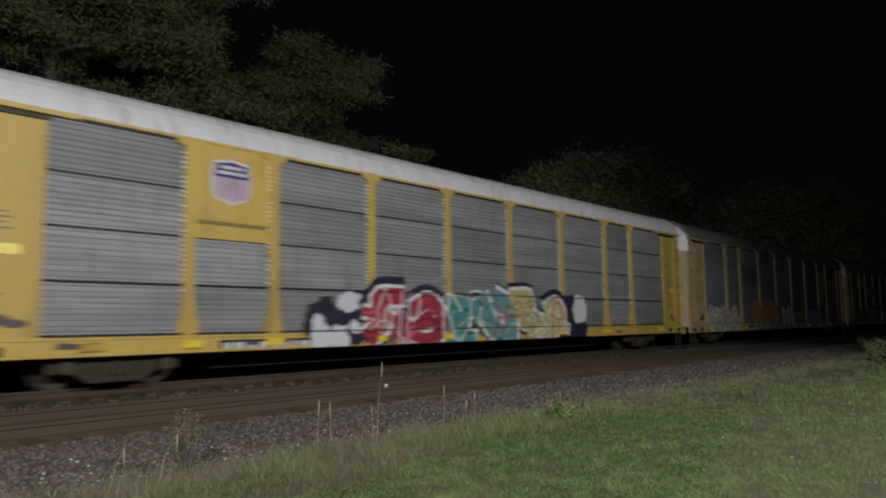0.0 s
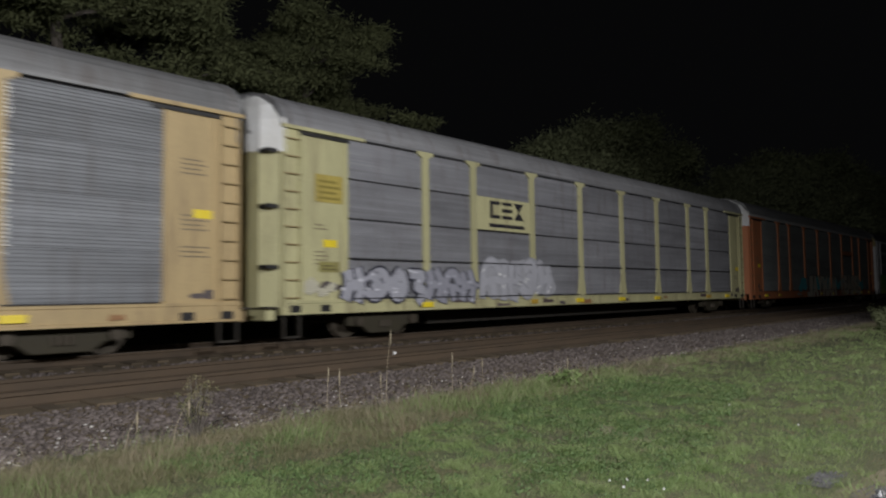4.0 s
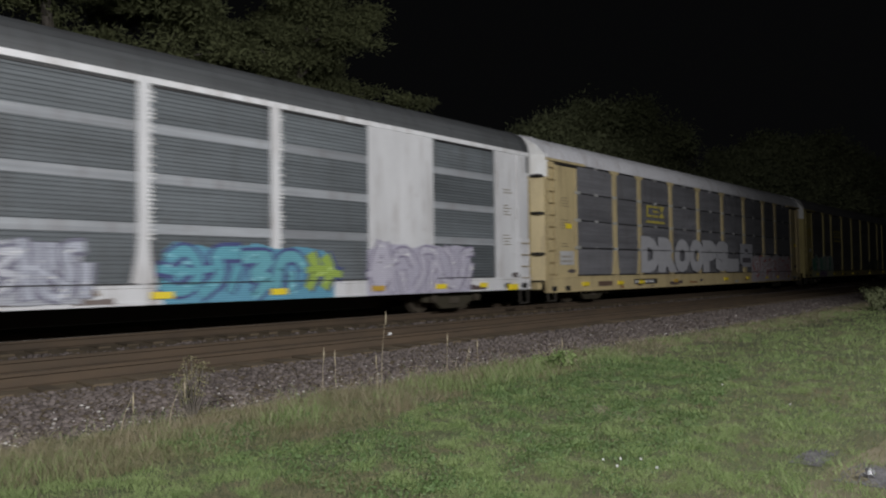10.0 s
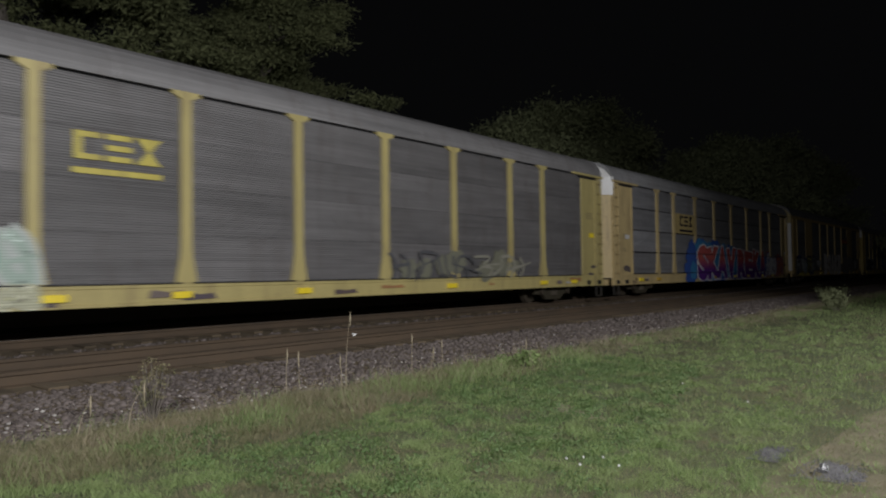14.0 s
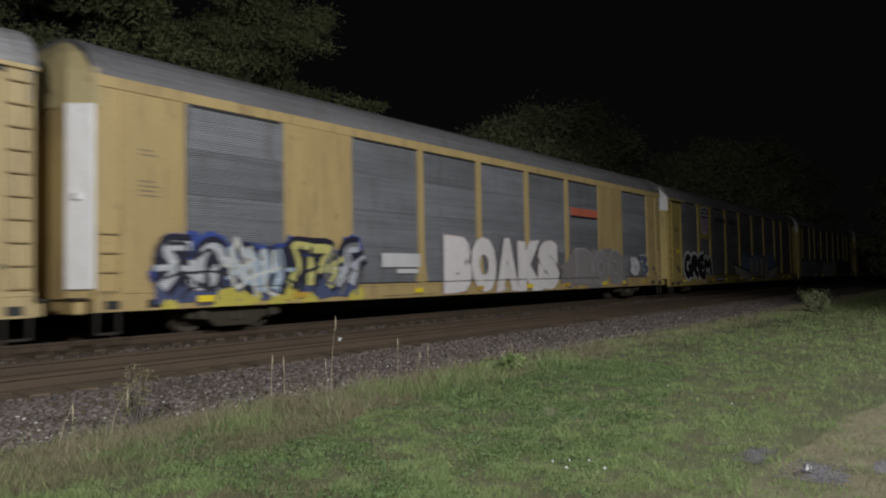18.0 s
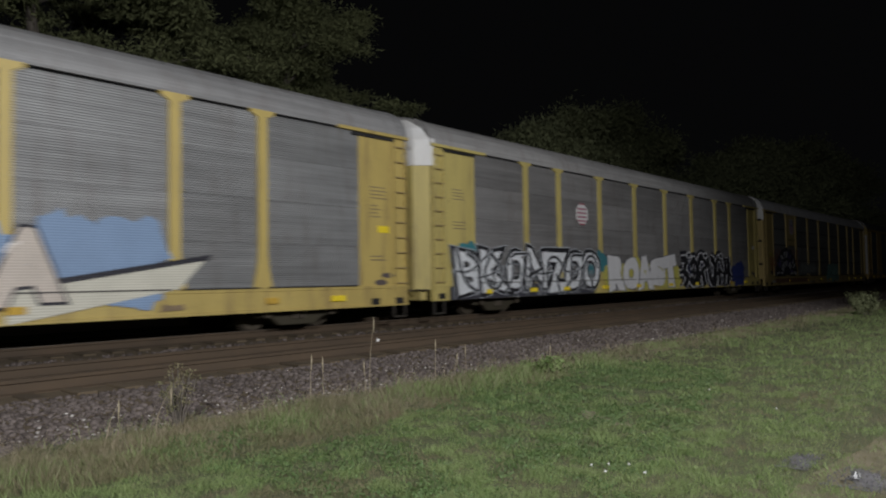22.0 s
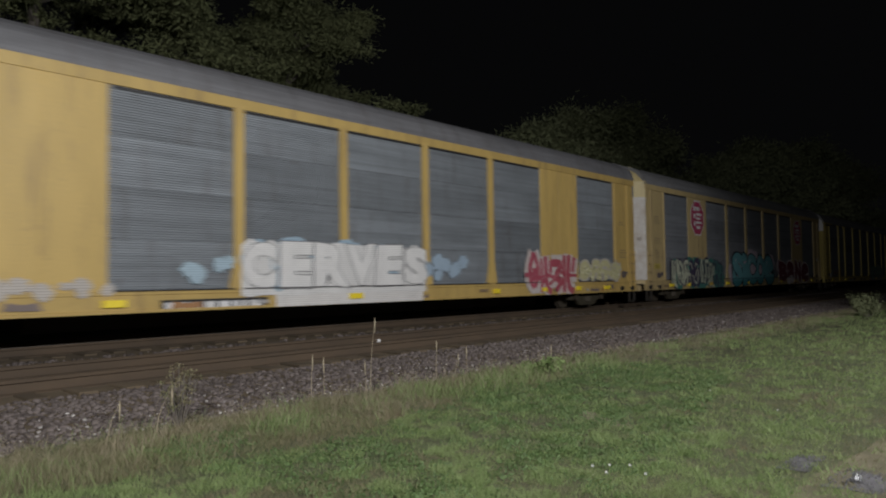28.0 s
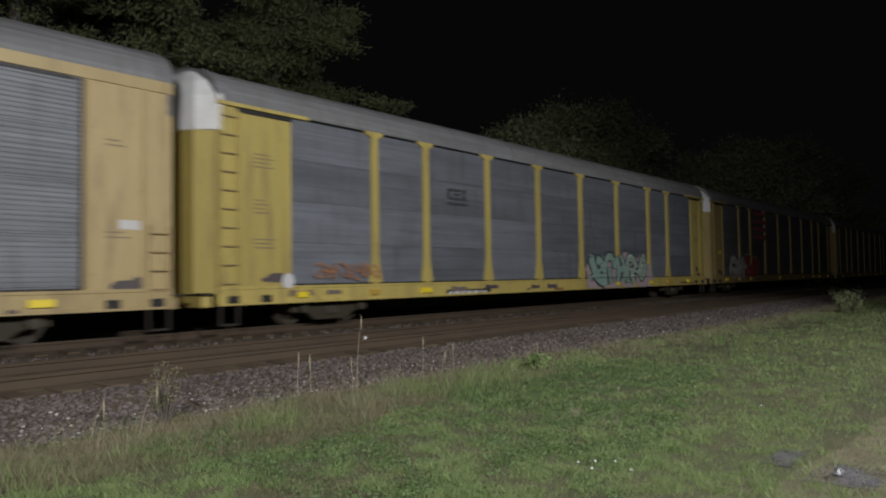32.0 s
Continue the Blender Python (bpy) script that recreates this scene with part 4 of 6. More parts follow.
SKELETON["U"] = ([(.1, 1), (.12, .25), (.5, -.02), (.88, .25), (.9, 1)],)
# strokes that look like letters and are none
FORMS = []
FORMS.append(([(0, 0), (.1, .9), (.6, 1), (.9, .6)], [(.45, .55), (.55, 0)]))
FORMS.append(([(0, 1), (.3, .3), (.9, .1)], [(.4, 1), (.9, .75), (.95, 0)]))
FORMS.append(([(.05, 0), (.3, .6), (.1, 1)], [(.6, 0), (.8, .5), (.55, 1)], [(.1, .45), (.8, .6)]))
FORMS.append(([(0, .3), (.5, .05), (.95, .5), (.6, 1), (.15, .75)], [(.3, .4), (.6, .65)]))
FORMS.append(([(.1, 1), (.15, 0)], [(.5, 1), (.45, .1), (.95, 0)], [(.9, .95), (.85, .5)]))
FORMS.append(([(0, 0), (.5, .5), (.2, 1), (.9, 1)], [(.9, .7), (.7, 0)]))
FORMS.append(([(.05, .9), (.9, .95), (.2, .45), (.95, .4), (.5, 0)],))
FORMS.append(([(.5, 1.05), (.1, .55), (.5, .05), (.9, .5), (.5, 1.05)], [(.5, .7), (.5, .3)]))


def wild(car, u0, u1, z0, z1, fills, edge, seed, cells=6, label="tangled graffiti lettering too wild to read", text="", rim=0.13, thick=1.0, material=None, cloud=None, halo=0.5, chips=5, tight=1.15, above=0.0):
    """Interlocked strokes with flared ends, an edge all round, a cloud behind them and chips of lighter and darker paint."""
    rnd = random.Random(seed)
    cells = len(text) or cells
    cell, h = (u1 - u0) / cells, z1 - z0
    last = -1
    behind = []
    for i in range(cells):
        color = fills[min(len(fills) - 1, int(i * len(fills) / cells))]
        pick = rnd.choice([k for k in range(len(FORMS)) if k != last])
        last = pick
        form = SKELETON[text[i]] if text else FORMS[pick]
        fat = min(0.3 * cell, 0.27 * h) * rnd.uniform(0.88, 1.12) * thick
        tilt, grow = rnd.uniform(-0.22, 0.22), rnd.uniform(0.95, 1.2) * tight
        bottom = z0 + 0.1 * h * rnd.random() + fat * 0.4
        high = (z1 - fat * 0.4 - bottom) * rnd.uniform(0.85, 1.0)
        inner, outer, mids = [], [], []
        extra = ()
        if not text and rnd.random() < 0.6:
            extra = ([(-0.1, 0.2 + 0.5 * rnd.random()), (0.5, 0.5), (1.2, 0.1 + 0.8 * rnd.random())],)
        for n, line in enumerate(form + extra):
            pts = [(u0 + cell * (i + 0.5 + (a - 0.5) * grow * 0.85 + tilt * (b - 0.5)) + rnd.uniform(-0.05, 0.05) * cell, bottom + high * b + rnd.uniform(-0.04, 0.04) * h) for a, b in line]
            pts = smooth_line(pts, 2)
            flare = (rnd.uniform(0.8, 1.35), rnd.uniform(0.8, 1.35)) if not text else (rnd.uniform(0.92, 1.15), rnd.uniform(0.92, 1.15))
            w = fat * (0.55 if n >= len(form) else 1.0)
            inner.append(brush(pts, w, 1.05, flare))
            ends = [(pts[0][0] + (pts[0][0] - pts[1][0]) * 0.3, pts[0][1] + (pts[0][1] - pts[1][1]) * 0.3), *pts[1:-1], (pts[-1][0] + (pts[-1][0] - pts[-2][0]) * 0.3, pts[-1][1] + (pts[-1][1] - pts[-2][1]) * 0.3)]
            outer.append(brush(ends, w + rim, 1.0, flare))
            behind.append(brush(ends, w + rim + halo, 1.0))
            mids += pts[1:-1] or pts
        lift = -0.0016 * (i % 2) - above
        if edge:
            decal(car, "letter_outline", outer, -0.0625 + lift, spray(edge))
        decal(car, "letter", inner, -0.0665 + lift, material or spray(color), label)
        pale, deep = tuple(min(0.75, c * 1.35 + 0.1) for c in color), tuple(c * 0.5 for c in color)
        for tone, count in ((pale, chips), (deep, chips - 2)):
            bits = []
            for _ in range(max(0, count)):
                a, b = rnd.choice(mids)
                a, b, s, w = a + rnd.uniform(-0.3, 0.3) * fat, b + rnd.uniform(-0.4, 0.4) * fat, rnd.uniform(0.12, 0.4) * fat, rnd.uniform(0.06, 0.18) * fat
                q = rnd.uniform(-0.9, 0.9) * s
                bits.append(([(a - s, b - w - q * .5), (a + s, b - w * .4 + q * .5), (a + s * .7, b + w + q * .5), (a - s * .8, b + w * .5 - q * .5)], [(0, 1, 2, 3)]))
            if bits and not material:
                decal(car, "letter_shine" if tone is pale else "letter_shade", bits, -0.0705 + lift * 0.3, spray(tone))
        if material:
            a, b = mids[len(mids) // 3]
            decal(car, "letter_shine", [brush([(a - 0.2 * fat, b), (a + 0.05 * fat, b + 0.25 * fat), (a + 0.3 * fat, b + 0.3 * fat)], 0.1 * fat)], -0.0712, spray((0.7, 0.66, 0.66)))
    if cloud:
        decal(car, "graffiti_cloud", behind, -0.0575, spray(cloud), "sprayed cloud behind the letters")


def two_tone(top, bottom, z0, z1):
    """Spray paint that fades from one colour to another up the letters."""
    key = ("fade", top, bottom)
    if key not in MATS:
        m = surface("faded_spray_paint", top, tuple(c * 0.75 for c in top), 0.55, 0, 2.5, bump=0.35, ribs=RIB)
        t = m.node_tree
        b = t.nodes["Principled BSDF"]
        src = b.inputs["Base Color"].links[0].from_socket
        sep = t.nodes.new("ShaderNodeSeparateXYZ")
        t.links.new(t.nodes["Texture Coordinate"].outputs["Object"], sep.inputs[0])
        t.links.new(mix_rgb(t, ramp(t, sep.outputs[2], z0, z1), bottom, src), b.inputs["Base Color"])
        MATS[key] = m
    return MATS[key]


def stencil(car, u0, u1, z0=0.58, z1=0.8):
    """Data board on the sill: its small print is a row of bars."""
    decal(car, "data_board", [rect(u0, u1, z0, z1)], -0.036, M_BLACK)
    rnd, u, bars = random.Random(3), u0 + 0.08, []
    while u < u1 - 0.25:
        w = rnd.uniform(0.12, 0.34)
        bars.append(rect(u, min(u + w, u1 - 0.06), z0 + 0.05, z1 - 0.05))
        u += w + 0.07
    decal(car, "data_print", bars, -0.04, M_WHITE, "faint rows of small white print")


def notice(car, u0, u1, z0, z1, ground, ink, rows=4, y=-0.02):
    decal(car, "notice", [rect(u0, u1, z0, z1)], y, paint(ground))
    h = (z1 - z0) / (rows + 1)
    decal(car, "notice_print", [rect(u0 + 0.08, u1 - 0.08 - 0.1 * (i % 2), z0 + h * (i + 0.55), z0 + h * (i + 1.0)) for i in range(rows)], y - 0.004, paint(ink))


def shield(car, u0, u1, z0, z1, y=-0.062):
    """A railway's shield emblem as plain shapes: blue chief, pale stripes."""
    w, h, c = u1 - u0, z1 - z0, (u0 + u1) / 2

    def outline(g):
        p = [(0.0, 0.30), (0.0, 0.74), (0.07, 0.84), (0.03, 0.93), (0.2, 0.95), (0.5, 1.0), (0.8, 0.95), (0.97, 0.93), (0.93, 0.84), (1.0, 0.74), (1.0, 0.30), (0.9, 0.12), (0.5, 0.0), (0.1, 0.12)]
        return ([(c + (a - 0.5) * w * g, z0 + h / 2 + (b - 0.5) * h * g) for a, b in p], [tuple(range(14))])

    e = decal(car, "emblem", [outline(1.08)], y, M_WHITE, "shield emblem with a blue top and pale red stripes")
    decal(car, "emblem_field", [outline(0.97)], y - 0.004, paint((0.72, 0.55, 0.55)))
    v = [(0.03, 0.6), (0.03, 0.76), (0.1, 0.84), (0.06, 0.91), (0.5, 0.97), (0.94, 0.91), (0.9, 0.84), (0.97, 0.76), (0.97, 0.6)]
    decal(car, "emblem_chief", [([(u0 + a * w, z0 + b * h) for a, b in v], [tuple(range(9))])], y - 0.008, paint((0.04, 0.03, 0.2)))
    decal(car, "emblem_bar", [rect(u0 + 0.2 * w, u1 - 0.2 * w, z0 + 0.8 * h, z0 + 0.88 * h), rect(u0 + 0.1 * w, u1 - 0.1 * w, z0 + 0.67 * h, z0 + 0.75 * h)], y - 0.012, M_WHITE)
    decal(car, "emblem_stripe", [rect(u0 + (0.13 + 0.18 * i) * w, u0 + (0.2 + 0.18 * i) * w, z0 + 0.12 * h, z0 + 0.58 * h) for i in range(5)], y - 0.012, paint((0.6, 0.33, 0.33)))


def logo_bars(car, u0, u1, z0, z1, color, label, y=-0.03):
    """A railway's initials as three plain blocks over a rule."""
    w, h = u1 - u0, z1 - z0
    zl, zh = z0 + h * 0.34, z0 + h
    part_h, stem = (zh - zl) / 5, w * 0.085
    for i in range(3):
        a = u0 + w * (0.02 + 0.34 * i)
        b, mid, q = a + w * 0.29, a + w * 0.145, (zl + zh) / 2
        if i == 0:
            block = [rect(a, b, zh - part_h, zh), rect(a, b, zl, zl + part_h), rect(a, a + stem, zl, zh)]
        elif i == 1:
            block = [rect(a, b, zh - part_h, zh), rect(a, b, q - part_h / 2, q + part_h / 2), rect(a, b, zl, zl + part_h)]
        else:
            block = [([(a, zh), (b, zh), (mid, q - part_h * 0.3)], [(0, 1, 2)]), ([(a, zl), (b, zl), (mid, q + part_h * 0.3)], [(0, 1, 2)])]
        decal(car, "emblem_block", block, y, paint(color), label)
    decal(car, "emblem_rule", [rect(u0, u1, z0, z0 + h * 0.14)], y, paint(color))


def octagon(car, u0, u1, z0, z1):
    cu, cz, rx, rz = (u0 + u1) / 2, (z0 + z1) / 2, (u1 - u0) / 2 * 1.08, (z1 - z0) / 2 * 1.08
    decal(car, "sign_border", [ring(cu, cz, rx, rz, 8, math.pi / 8)], -0.02, M_WHITE)
    decal(car, "sign", [ring(cu, cz, rx * 0.93, rz * 0.93, 8, math.pi / 8)], -0.024, paint((0.56, 0.06, 0.075)), "red octagon emblem with a white border")
    bars = [rect(cu - rx * 0.52, cu - rx * 0.27, cz + rz * (k - 0.12), cz + rz * (k + 0.12)) for k in (0.48, 0.1, -0.3)]
    for k, long, thick in ((0.5, 0.42, 0.1), (0.2, 0.62, 0.07), (-0.02, 0.5, 0.06), (-0.24, 0.62, 0.06), (-0.5, 0.45, 0.08)):
        bars.append(rect(cu - rx * 0.2, cu - rx * 0.2 + rx * 1.25 * long, cz + rz * (k - thick), cz + rz * (k + thick)))
    for piece in bars:
        decal(car, "sign_bar", [piece], -0.028, M_WHITE)


CARS = {}


def end_marks(car, seed):
    """Small print, labels and grime patches on the end panels and the sill."""
    rnd = random.Random(900 + seed)
    for u0 in (0.78, 26.0):
        for z in (3.3, 2.55, 1.7):
            if rnd.random() < 0.7:
                z += rnd.uniform(-0.25, 0.25)
                w = rnd.uniform(0.35, 0.6)
                decal(car, "small_print", [rect(u0 + 0.1, u0 + 0.1 + w - 0.1 * (i % 2), z + 0.09 * i, z + 0.09 * i + 0.026) for i in range(rnd.choice((2, 3, 4)))], -0.006, paint((0.27, 0.2, 0.11)))
        if rnd.random() < 0.6:
            z = rnd.uniform(1.9, 2.6)
            decal(car, "label_plate", [rect(u0 + 0.35, u0 + 0.75, z, z + 0.17)], -0.008, rnd.choice((M_WHITE, M_REFLECT)))
        g = rnd.uniform(0.95, 1.3)
        decal(car, "grime", [ring(u0 + 0.45 + 0.25 * i, g + rnd.uniform(-0.15, 0.15), rnd.uniform(0.12, 0.3), rnd.uniform(0.05, 0.16), 11) for i in range(2)], -0.005, paint((0.12, 0.1, 0.1)))
    for i in range(12):
        u, w = rnd.uniform(0.6, 26), rnd.uniform(0.15, 0.9)
        z, k = SILL[car.name] + rnd.uniform(0.02, 0.18), rnd.uniform(0.03, 0.07)
        decal(car, "sill_mark", [([(u, z), (u + w, z + rnd.uniform(-k, k) * 0.4), (u + w * 0.9, z + 2.2 * k), (u + w * 0.5, z + 1.7 * k), (u + 0.05, z + 2.4 * k)], [(0, 1, 2, 3, 4)])], -0.047 - 0.0004 * i, paint(rnd.choice(((0.12, 0.09, 0.09), (0.3, 0.2, 0.1), (0.2, 0.16, 0.15), (0.42, 0.2, 0.05), (0.5, 0.46, 0.4), (0.1, 0.08, 0.1)))))


def autorack(label, body_color, panel, roof, cap, kind="A", slots=False, edge_strip=None, chord=None, bands=False, latches=False, end=None, brackets=False, rib=RIB, sill=0.53, lift=0.0, teeth=""):
    """A covered railcar for automobiles; its near side and both ends are detailed."""
    car = tagged(new("autorack_railcar"), label, "railcar", "cars of the freight train")
    SILL[car.name] = sill
    body, skin = paint(body_color), galvanised(panel)
    endp = paint(end) if end else body
    put("underframe", bar(0.1, 27.3, 0.1, 2.94, 0.78, 0.9), M_UNDER, car)
    put("centre_sill", bar(-0.1, 27.5, 1.2, 1.84, 0.5, 0.78), M_UNDER, car)
    put("belly_beam", bar(5.6, 21.8, 1.0, 2.04, 0.2, 0.5), M_UNDER, car)
    put("cross_bearer", bar(9.0, 18.5, 0.35, 2.7, 0.55, 0.7), M_UNDER, car)
    # Solid near-black block stands for the unlit inside, seen through the slots.
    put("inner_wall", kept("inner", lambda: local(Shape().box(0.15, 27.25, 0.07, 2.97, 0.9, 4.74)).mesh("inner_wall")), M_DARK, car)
    put("far_side", kept("far", lambda: local(Shape().box(0.1, 27.3, 2.98, 3.04, 0.4, 4.74)).mesh("far_side")), skin, car)
    top = galvanised(roof) if max(roof) < 0.5 else paint(roof, 0.75)
    put("roof", kept("roof", roof_mesh), top, car).location.z = lift
    for i in range(19):
        put("roof_rib", kept("roof_rib", roof_rib_mesh), top, car).location = (0.7 + i * (LENGTH - 1.4) / 18 - LENGTH / 2, 0, lift)
    for right in (False, True):
        put("roof_end", kept(("roof_end", right), lambda: roof_end_mesh(right)), top, car).location.z = lift
        put("end_cap", kept(("cap", right), lambda: end_cap_mesh(right)), top if right else (M_CAP if cap == "white" else paint(cap)), car).location.z = lift
        put("end_door", kept(("door", right), lambda: door_mesh(right)), body, car)
        u = LENGTH if right else 0
        s = -1 if right else 1
        put("coupler", kept(("coupler", right), lambda: local(Shape().box(min(u, u - s * 0.42), max(u, u - s * 0.42), 1.4, 1.64, 0.55, 0.8).box(min(u - s * 0.3, u - s * 0.44), max(u - s * 0.3, u - s * 0.44), 1.3, 1.74, 0.5, 0.86)).mesh("coupler", 0.02)), M_UNDER, car)
        put("end_sill", kept(("endsill", right), lambda: local(Shape().box(min(u, u - s * 0.24), max(u, u - s * 0.24), 0.2, 2.84, 0.5, 0.78)).mesh("end_sill", 0.02)), body, car)
        put("crossover_step", kept(("step", right), lambda: local(Shape().box(min(u, u - s * 0.3), max(u, u - s * 0.3), 0.1, 1.2, 0.76, 0.8)).mesh("crossover_step")), M_UNDER, car)
        put("sill_step", kept(("sstep", right), lambda: local(Shape().box(min(u + s * .05, u + s * .5), max(u + s * .05, u + s * .5), -0.01, 0.06, 0.12, 0.16).box(min(u + s * .05, u + s * .09), max(u + s * .05, u + s * .09), -0.01, 0.06, 0.14, 0.6).box(min(u + s * .46, u + s * .5), max(u + s * .46, u + s * .5), -0.01, 0.06, 0.14, 0.6)).mesh("sill_step")), M_UNDER, car)
    put("side_sill", kept(("sill", sill), lambda: local(Shape().prism([(-0.045, sill), (-0.045, sill + 0.05), (-0.02, sill + 0.06), (-0.02, 0.85), (-0.04, 0.86), (-0.04, 0.92), (0.1, 0.92), (0.1, sill)], 0, 0.0, LENGTH)).mesh("side_sill")), body, car)
    put("top_chord", bar(0.0, LENGTH, -0.035, 0.06, 4.70 if kind == "A" else 4.64, 4.76 + lift), paint(chord) if chord else (body if kind == "B" else galvanised(roof)), car)
    for u0, u1 in ((0.0, 1.87), (25.73, LENGTH)):
        put("end_panel", bar(u0, u1, 0.0, 0.07, 0.9, 4.7), endp, car)
        for u in (0.52, 1.79) if u0 == 0 else (25.75, 26.78):
            put("stiffener", bar(u, u + 0.07, -0.03, 0.02, 0.95, 4.65), endp, car)
    if kind == "A":
        for u in (0.03, 26.92):
            add_ladder(car, u, 0.78, 4.62, body)
        for u0, u1 in ((-0.02, 2.35), (25.05, 27.42)):
            put("door_rail", bar(u0, u1, -0.09, 0.0, 4.655, 4.735), body, car)
            # Black bar paints in the shadow that lies under the door rail.
            put("rail_shadow_gap", bar(u0 + 0.45, u1 - 0.45, -0.04, 0.01, 4.56, 4.645), M_BLACK, car, "black strip for the shade under the door rail")
    else:
        for u in (0.06, 26.9):
            add_ladder(car, u, 0.7, 2.1, body)
    posts = POSTS_A if kind == "A" else POSTS_B
    for u in posts:
        put("post", kept(("post", u, kind), lambda: post_mesh(u, kind == "A")), body, car)
    if teeth:
        for u in posts:
            e = 0.125 if teeth == "right" else -0.165
            # Cap white on these ends stands for the light they catch.
            put("panel_edge", kept(("teeth", u, teeth, rib), lambda: teeth_mesh(u + e, rib)), M_CAP, car, "corrugation ends whitened to show the light they catch")["kind"] = "stuff"
    rows = [PANEL_Z + i * (EAVE_Z - 0.06 - PANEL_Z) / 4 for i in range(5)]
    gap = 0.022 if slots else 0.003
    for u0, u1 in (BAYS_A if kind == "A" else BAYS_B):
        for i in range(4):
            z0, z1 = rows[i] + gap, rows[i + 1] - (gap if i < 3 else 0.02)
            if bands and i:
                put("panel_band", bar(u0, u1, -0.004, 0.03, z0 - 0.02, z0 + 0.17), galvanised((0.42, 0.44, 0.47)), car)
            put("side_panel", kept(("panel", u0, u1, i, slots, rib), lambda: panel_mesh(u0, u1, z0, z1, rib)), skin, car)
        if slots:
            for z in rows[:4]:
                put("panel_seam", bar(u0 + 0.13, u1 - 0.13, -0.0735 if z < 2 else -0.004, 0.0, z - 0.016, z + 0.016, bevel=0.0), M_BLACK, car)
        else:
            put("panel_seam", bar(u0 + 0.1, u1 - 0.1, -0.072, 0.0, PANEL_Z - 0.014, PANEL_Z + 0.01, bevel=0.0), M_BLACK, car)
        if slots:
            put("panel_seam", bar(u0 + 0.13, u1 - 0.13, -0.012, 0.0, 4.655, 4.69, bevel=0.0), M_BLACK, car)
        if brackets and u1 - u0 > 2.2:
            for z in (*rows[1:4], 4.665):
                put("clip", bar((u0 + u1) / 2 - 0.1, (u0 + u1) / 2 + 0.1, -0.03, 0.0, z - 0.045, z + 0.045), galvanised((0.5, 0.5, 0.5)), car)
        if kind == "B" and not slots:
            put("panel_seam", bar(u0 + 0.1, u1 - 0.1, -0.01, 0.03, 4.58, 4.63, bevel=0.0), M_BLACK, car)
    if kind == "B":
        for u0, u1 in ((4.4, 6.6), (20.66, 23.0)):
            put("plate", kept(("plate", u0), lambda: local(Shape().box(u0, u1, -0.015, 0.05, 0.92, 4.68).box((u0 + u1) / 2 - 0.03, (u0 + u1) / 2 + 0.03, -0.02, 0.0, 0.95, 4.64)).mesh("plate", 0.005)), body, car)
    for u in (0.22, 1.05, 26.1, 26.95):
        put("sill_pocket", bar(u, u + 0.26, -0.05, 0.0, sill + 0.04, sill + 0.2), M_BLACK, car)
    if brackets:
        for u in (1.87, *posts, 25.73):
            for z in rows[1:4]:
                put("bracket", bar(u - 0.15, u + 0.15, -0.062, -0.01, z - 0.05, z + 0.05), galvanised((0.55, 0.55, 0.52)), car)
    if edge_strip:
        put("door_edge", kept("dedge", lambda: local(Shape().prism([(0.03, -0.04), (-0.02, -0.03), (-0.3, 0.3), (-0.33, 0.36), (-0.3, 0.38), (0.03, 0.02)], 2, 0.95, 4.3).box(-0.26, -0.14, 0.08, 0.3, 2.55, 2.68)).mesh("door_edge", 0.01)), edge_strip, car, "bright bare-metal door edge")
    if latches:
        for z in (1.6, 2.9, 4.1):
            put("door_latch", bar(-0.31, -0.02, 0.06, 0.4, z, z + 0.09), M_BLACK, car)
    rnd = random.Random(300 + len(CARS))
    for u in (2.3, 4.5, 6.47, 9.32, 12.17, 15.06, 17.96, 20.92, 22.93, 25.1):
        if rnd.random() < 0.75:
            w, u = rnd.choice((0.3, 0.42, 0.42)), round(u + rnd.uniform(-0.4, 0.2), 1)
            put("reflector", bar(u, u + w, -0.078, -0.02, (sill + 0.92) / 2 - 0.08, (sill + 0.92) / 2 + 0.05, bevel=0.003), rnd.choice((M_REFLECT, M_REFLECT, M_REFLECT, M_REFLECT_OLD)), car)
    end_marks(car, len(CARS))
    for u in (3.3, LENGTH - 3.3):
        add_truck(car, u)
    return car


YEL = (0.62, 0.43, 0.10)

# 1: bright yellow frame, pale roof, shield board, red and teal letters
c = CARS[1] = autorack("bright yellow and grey autorack railcar with pale roof and graffiti", (0.72, 0.46, 0.02), (0.36, 0.365, 0.37), WHITE_TOP, (0.7, 0.48, 0.04), slots=True, chord=(0.72, 0.46, 0.02), rib=0.095, sill=0.58, teeth="left")
put("plate", bar(4.5, 6.47, -0.02, 0.03, 2.8, 4.7), paint((0.72, 0.46, 0.02)), c)
shield(c, 4.98, 5.84, 3.55, 4.42, -0.03)
decal(c, "plate_print", [rect(4.65, 6.3, 3.08, 3.16)], -0.03, paint((0.3, 0.2, 0.05)))
stencil(c, 5.2, 7.7)
wild(c, 9.1, 18.0, 0.36, 2.1, [(0.45, 0.04, 0.07), (0.42, 0.05, 0.08), (0.1, 0.33, 0.31), (0.16, 0.36, 0.36), (0.62, 0.5, 0.25), (0.7, 0.6, 0.36)], (0.72, 0.72, 0.7), 7, 6, "red, teal and cream graffiti letters with white edges", rim=0.2, thick=0.95, chips=9, cloud=(0.03, 0.03, 0.055), halo=0.32)
wild(c, 14.2, 18.0, 0.5, 1.95, [(0.5, 0.14, 0.08), (0.25, 0.42, 0.3), (0.55, 0.16, 0.1)], None, 82, 5, "thin red and green lines over cream letters", thick=0.22, chips=0, above=0.006)
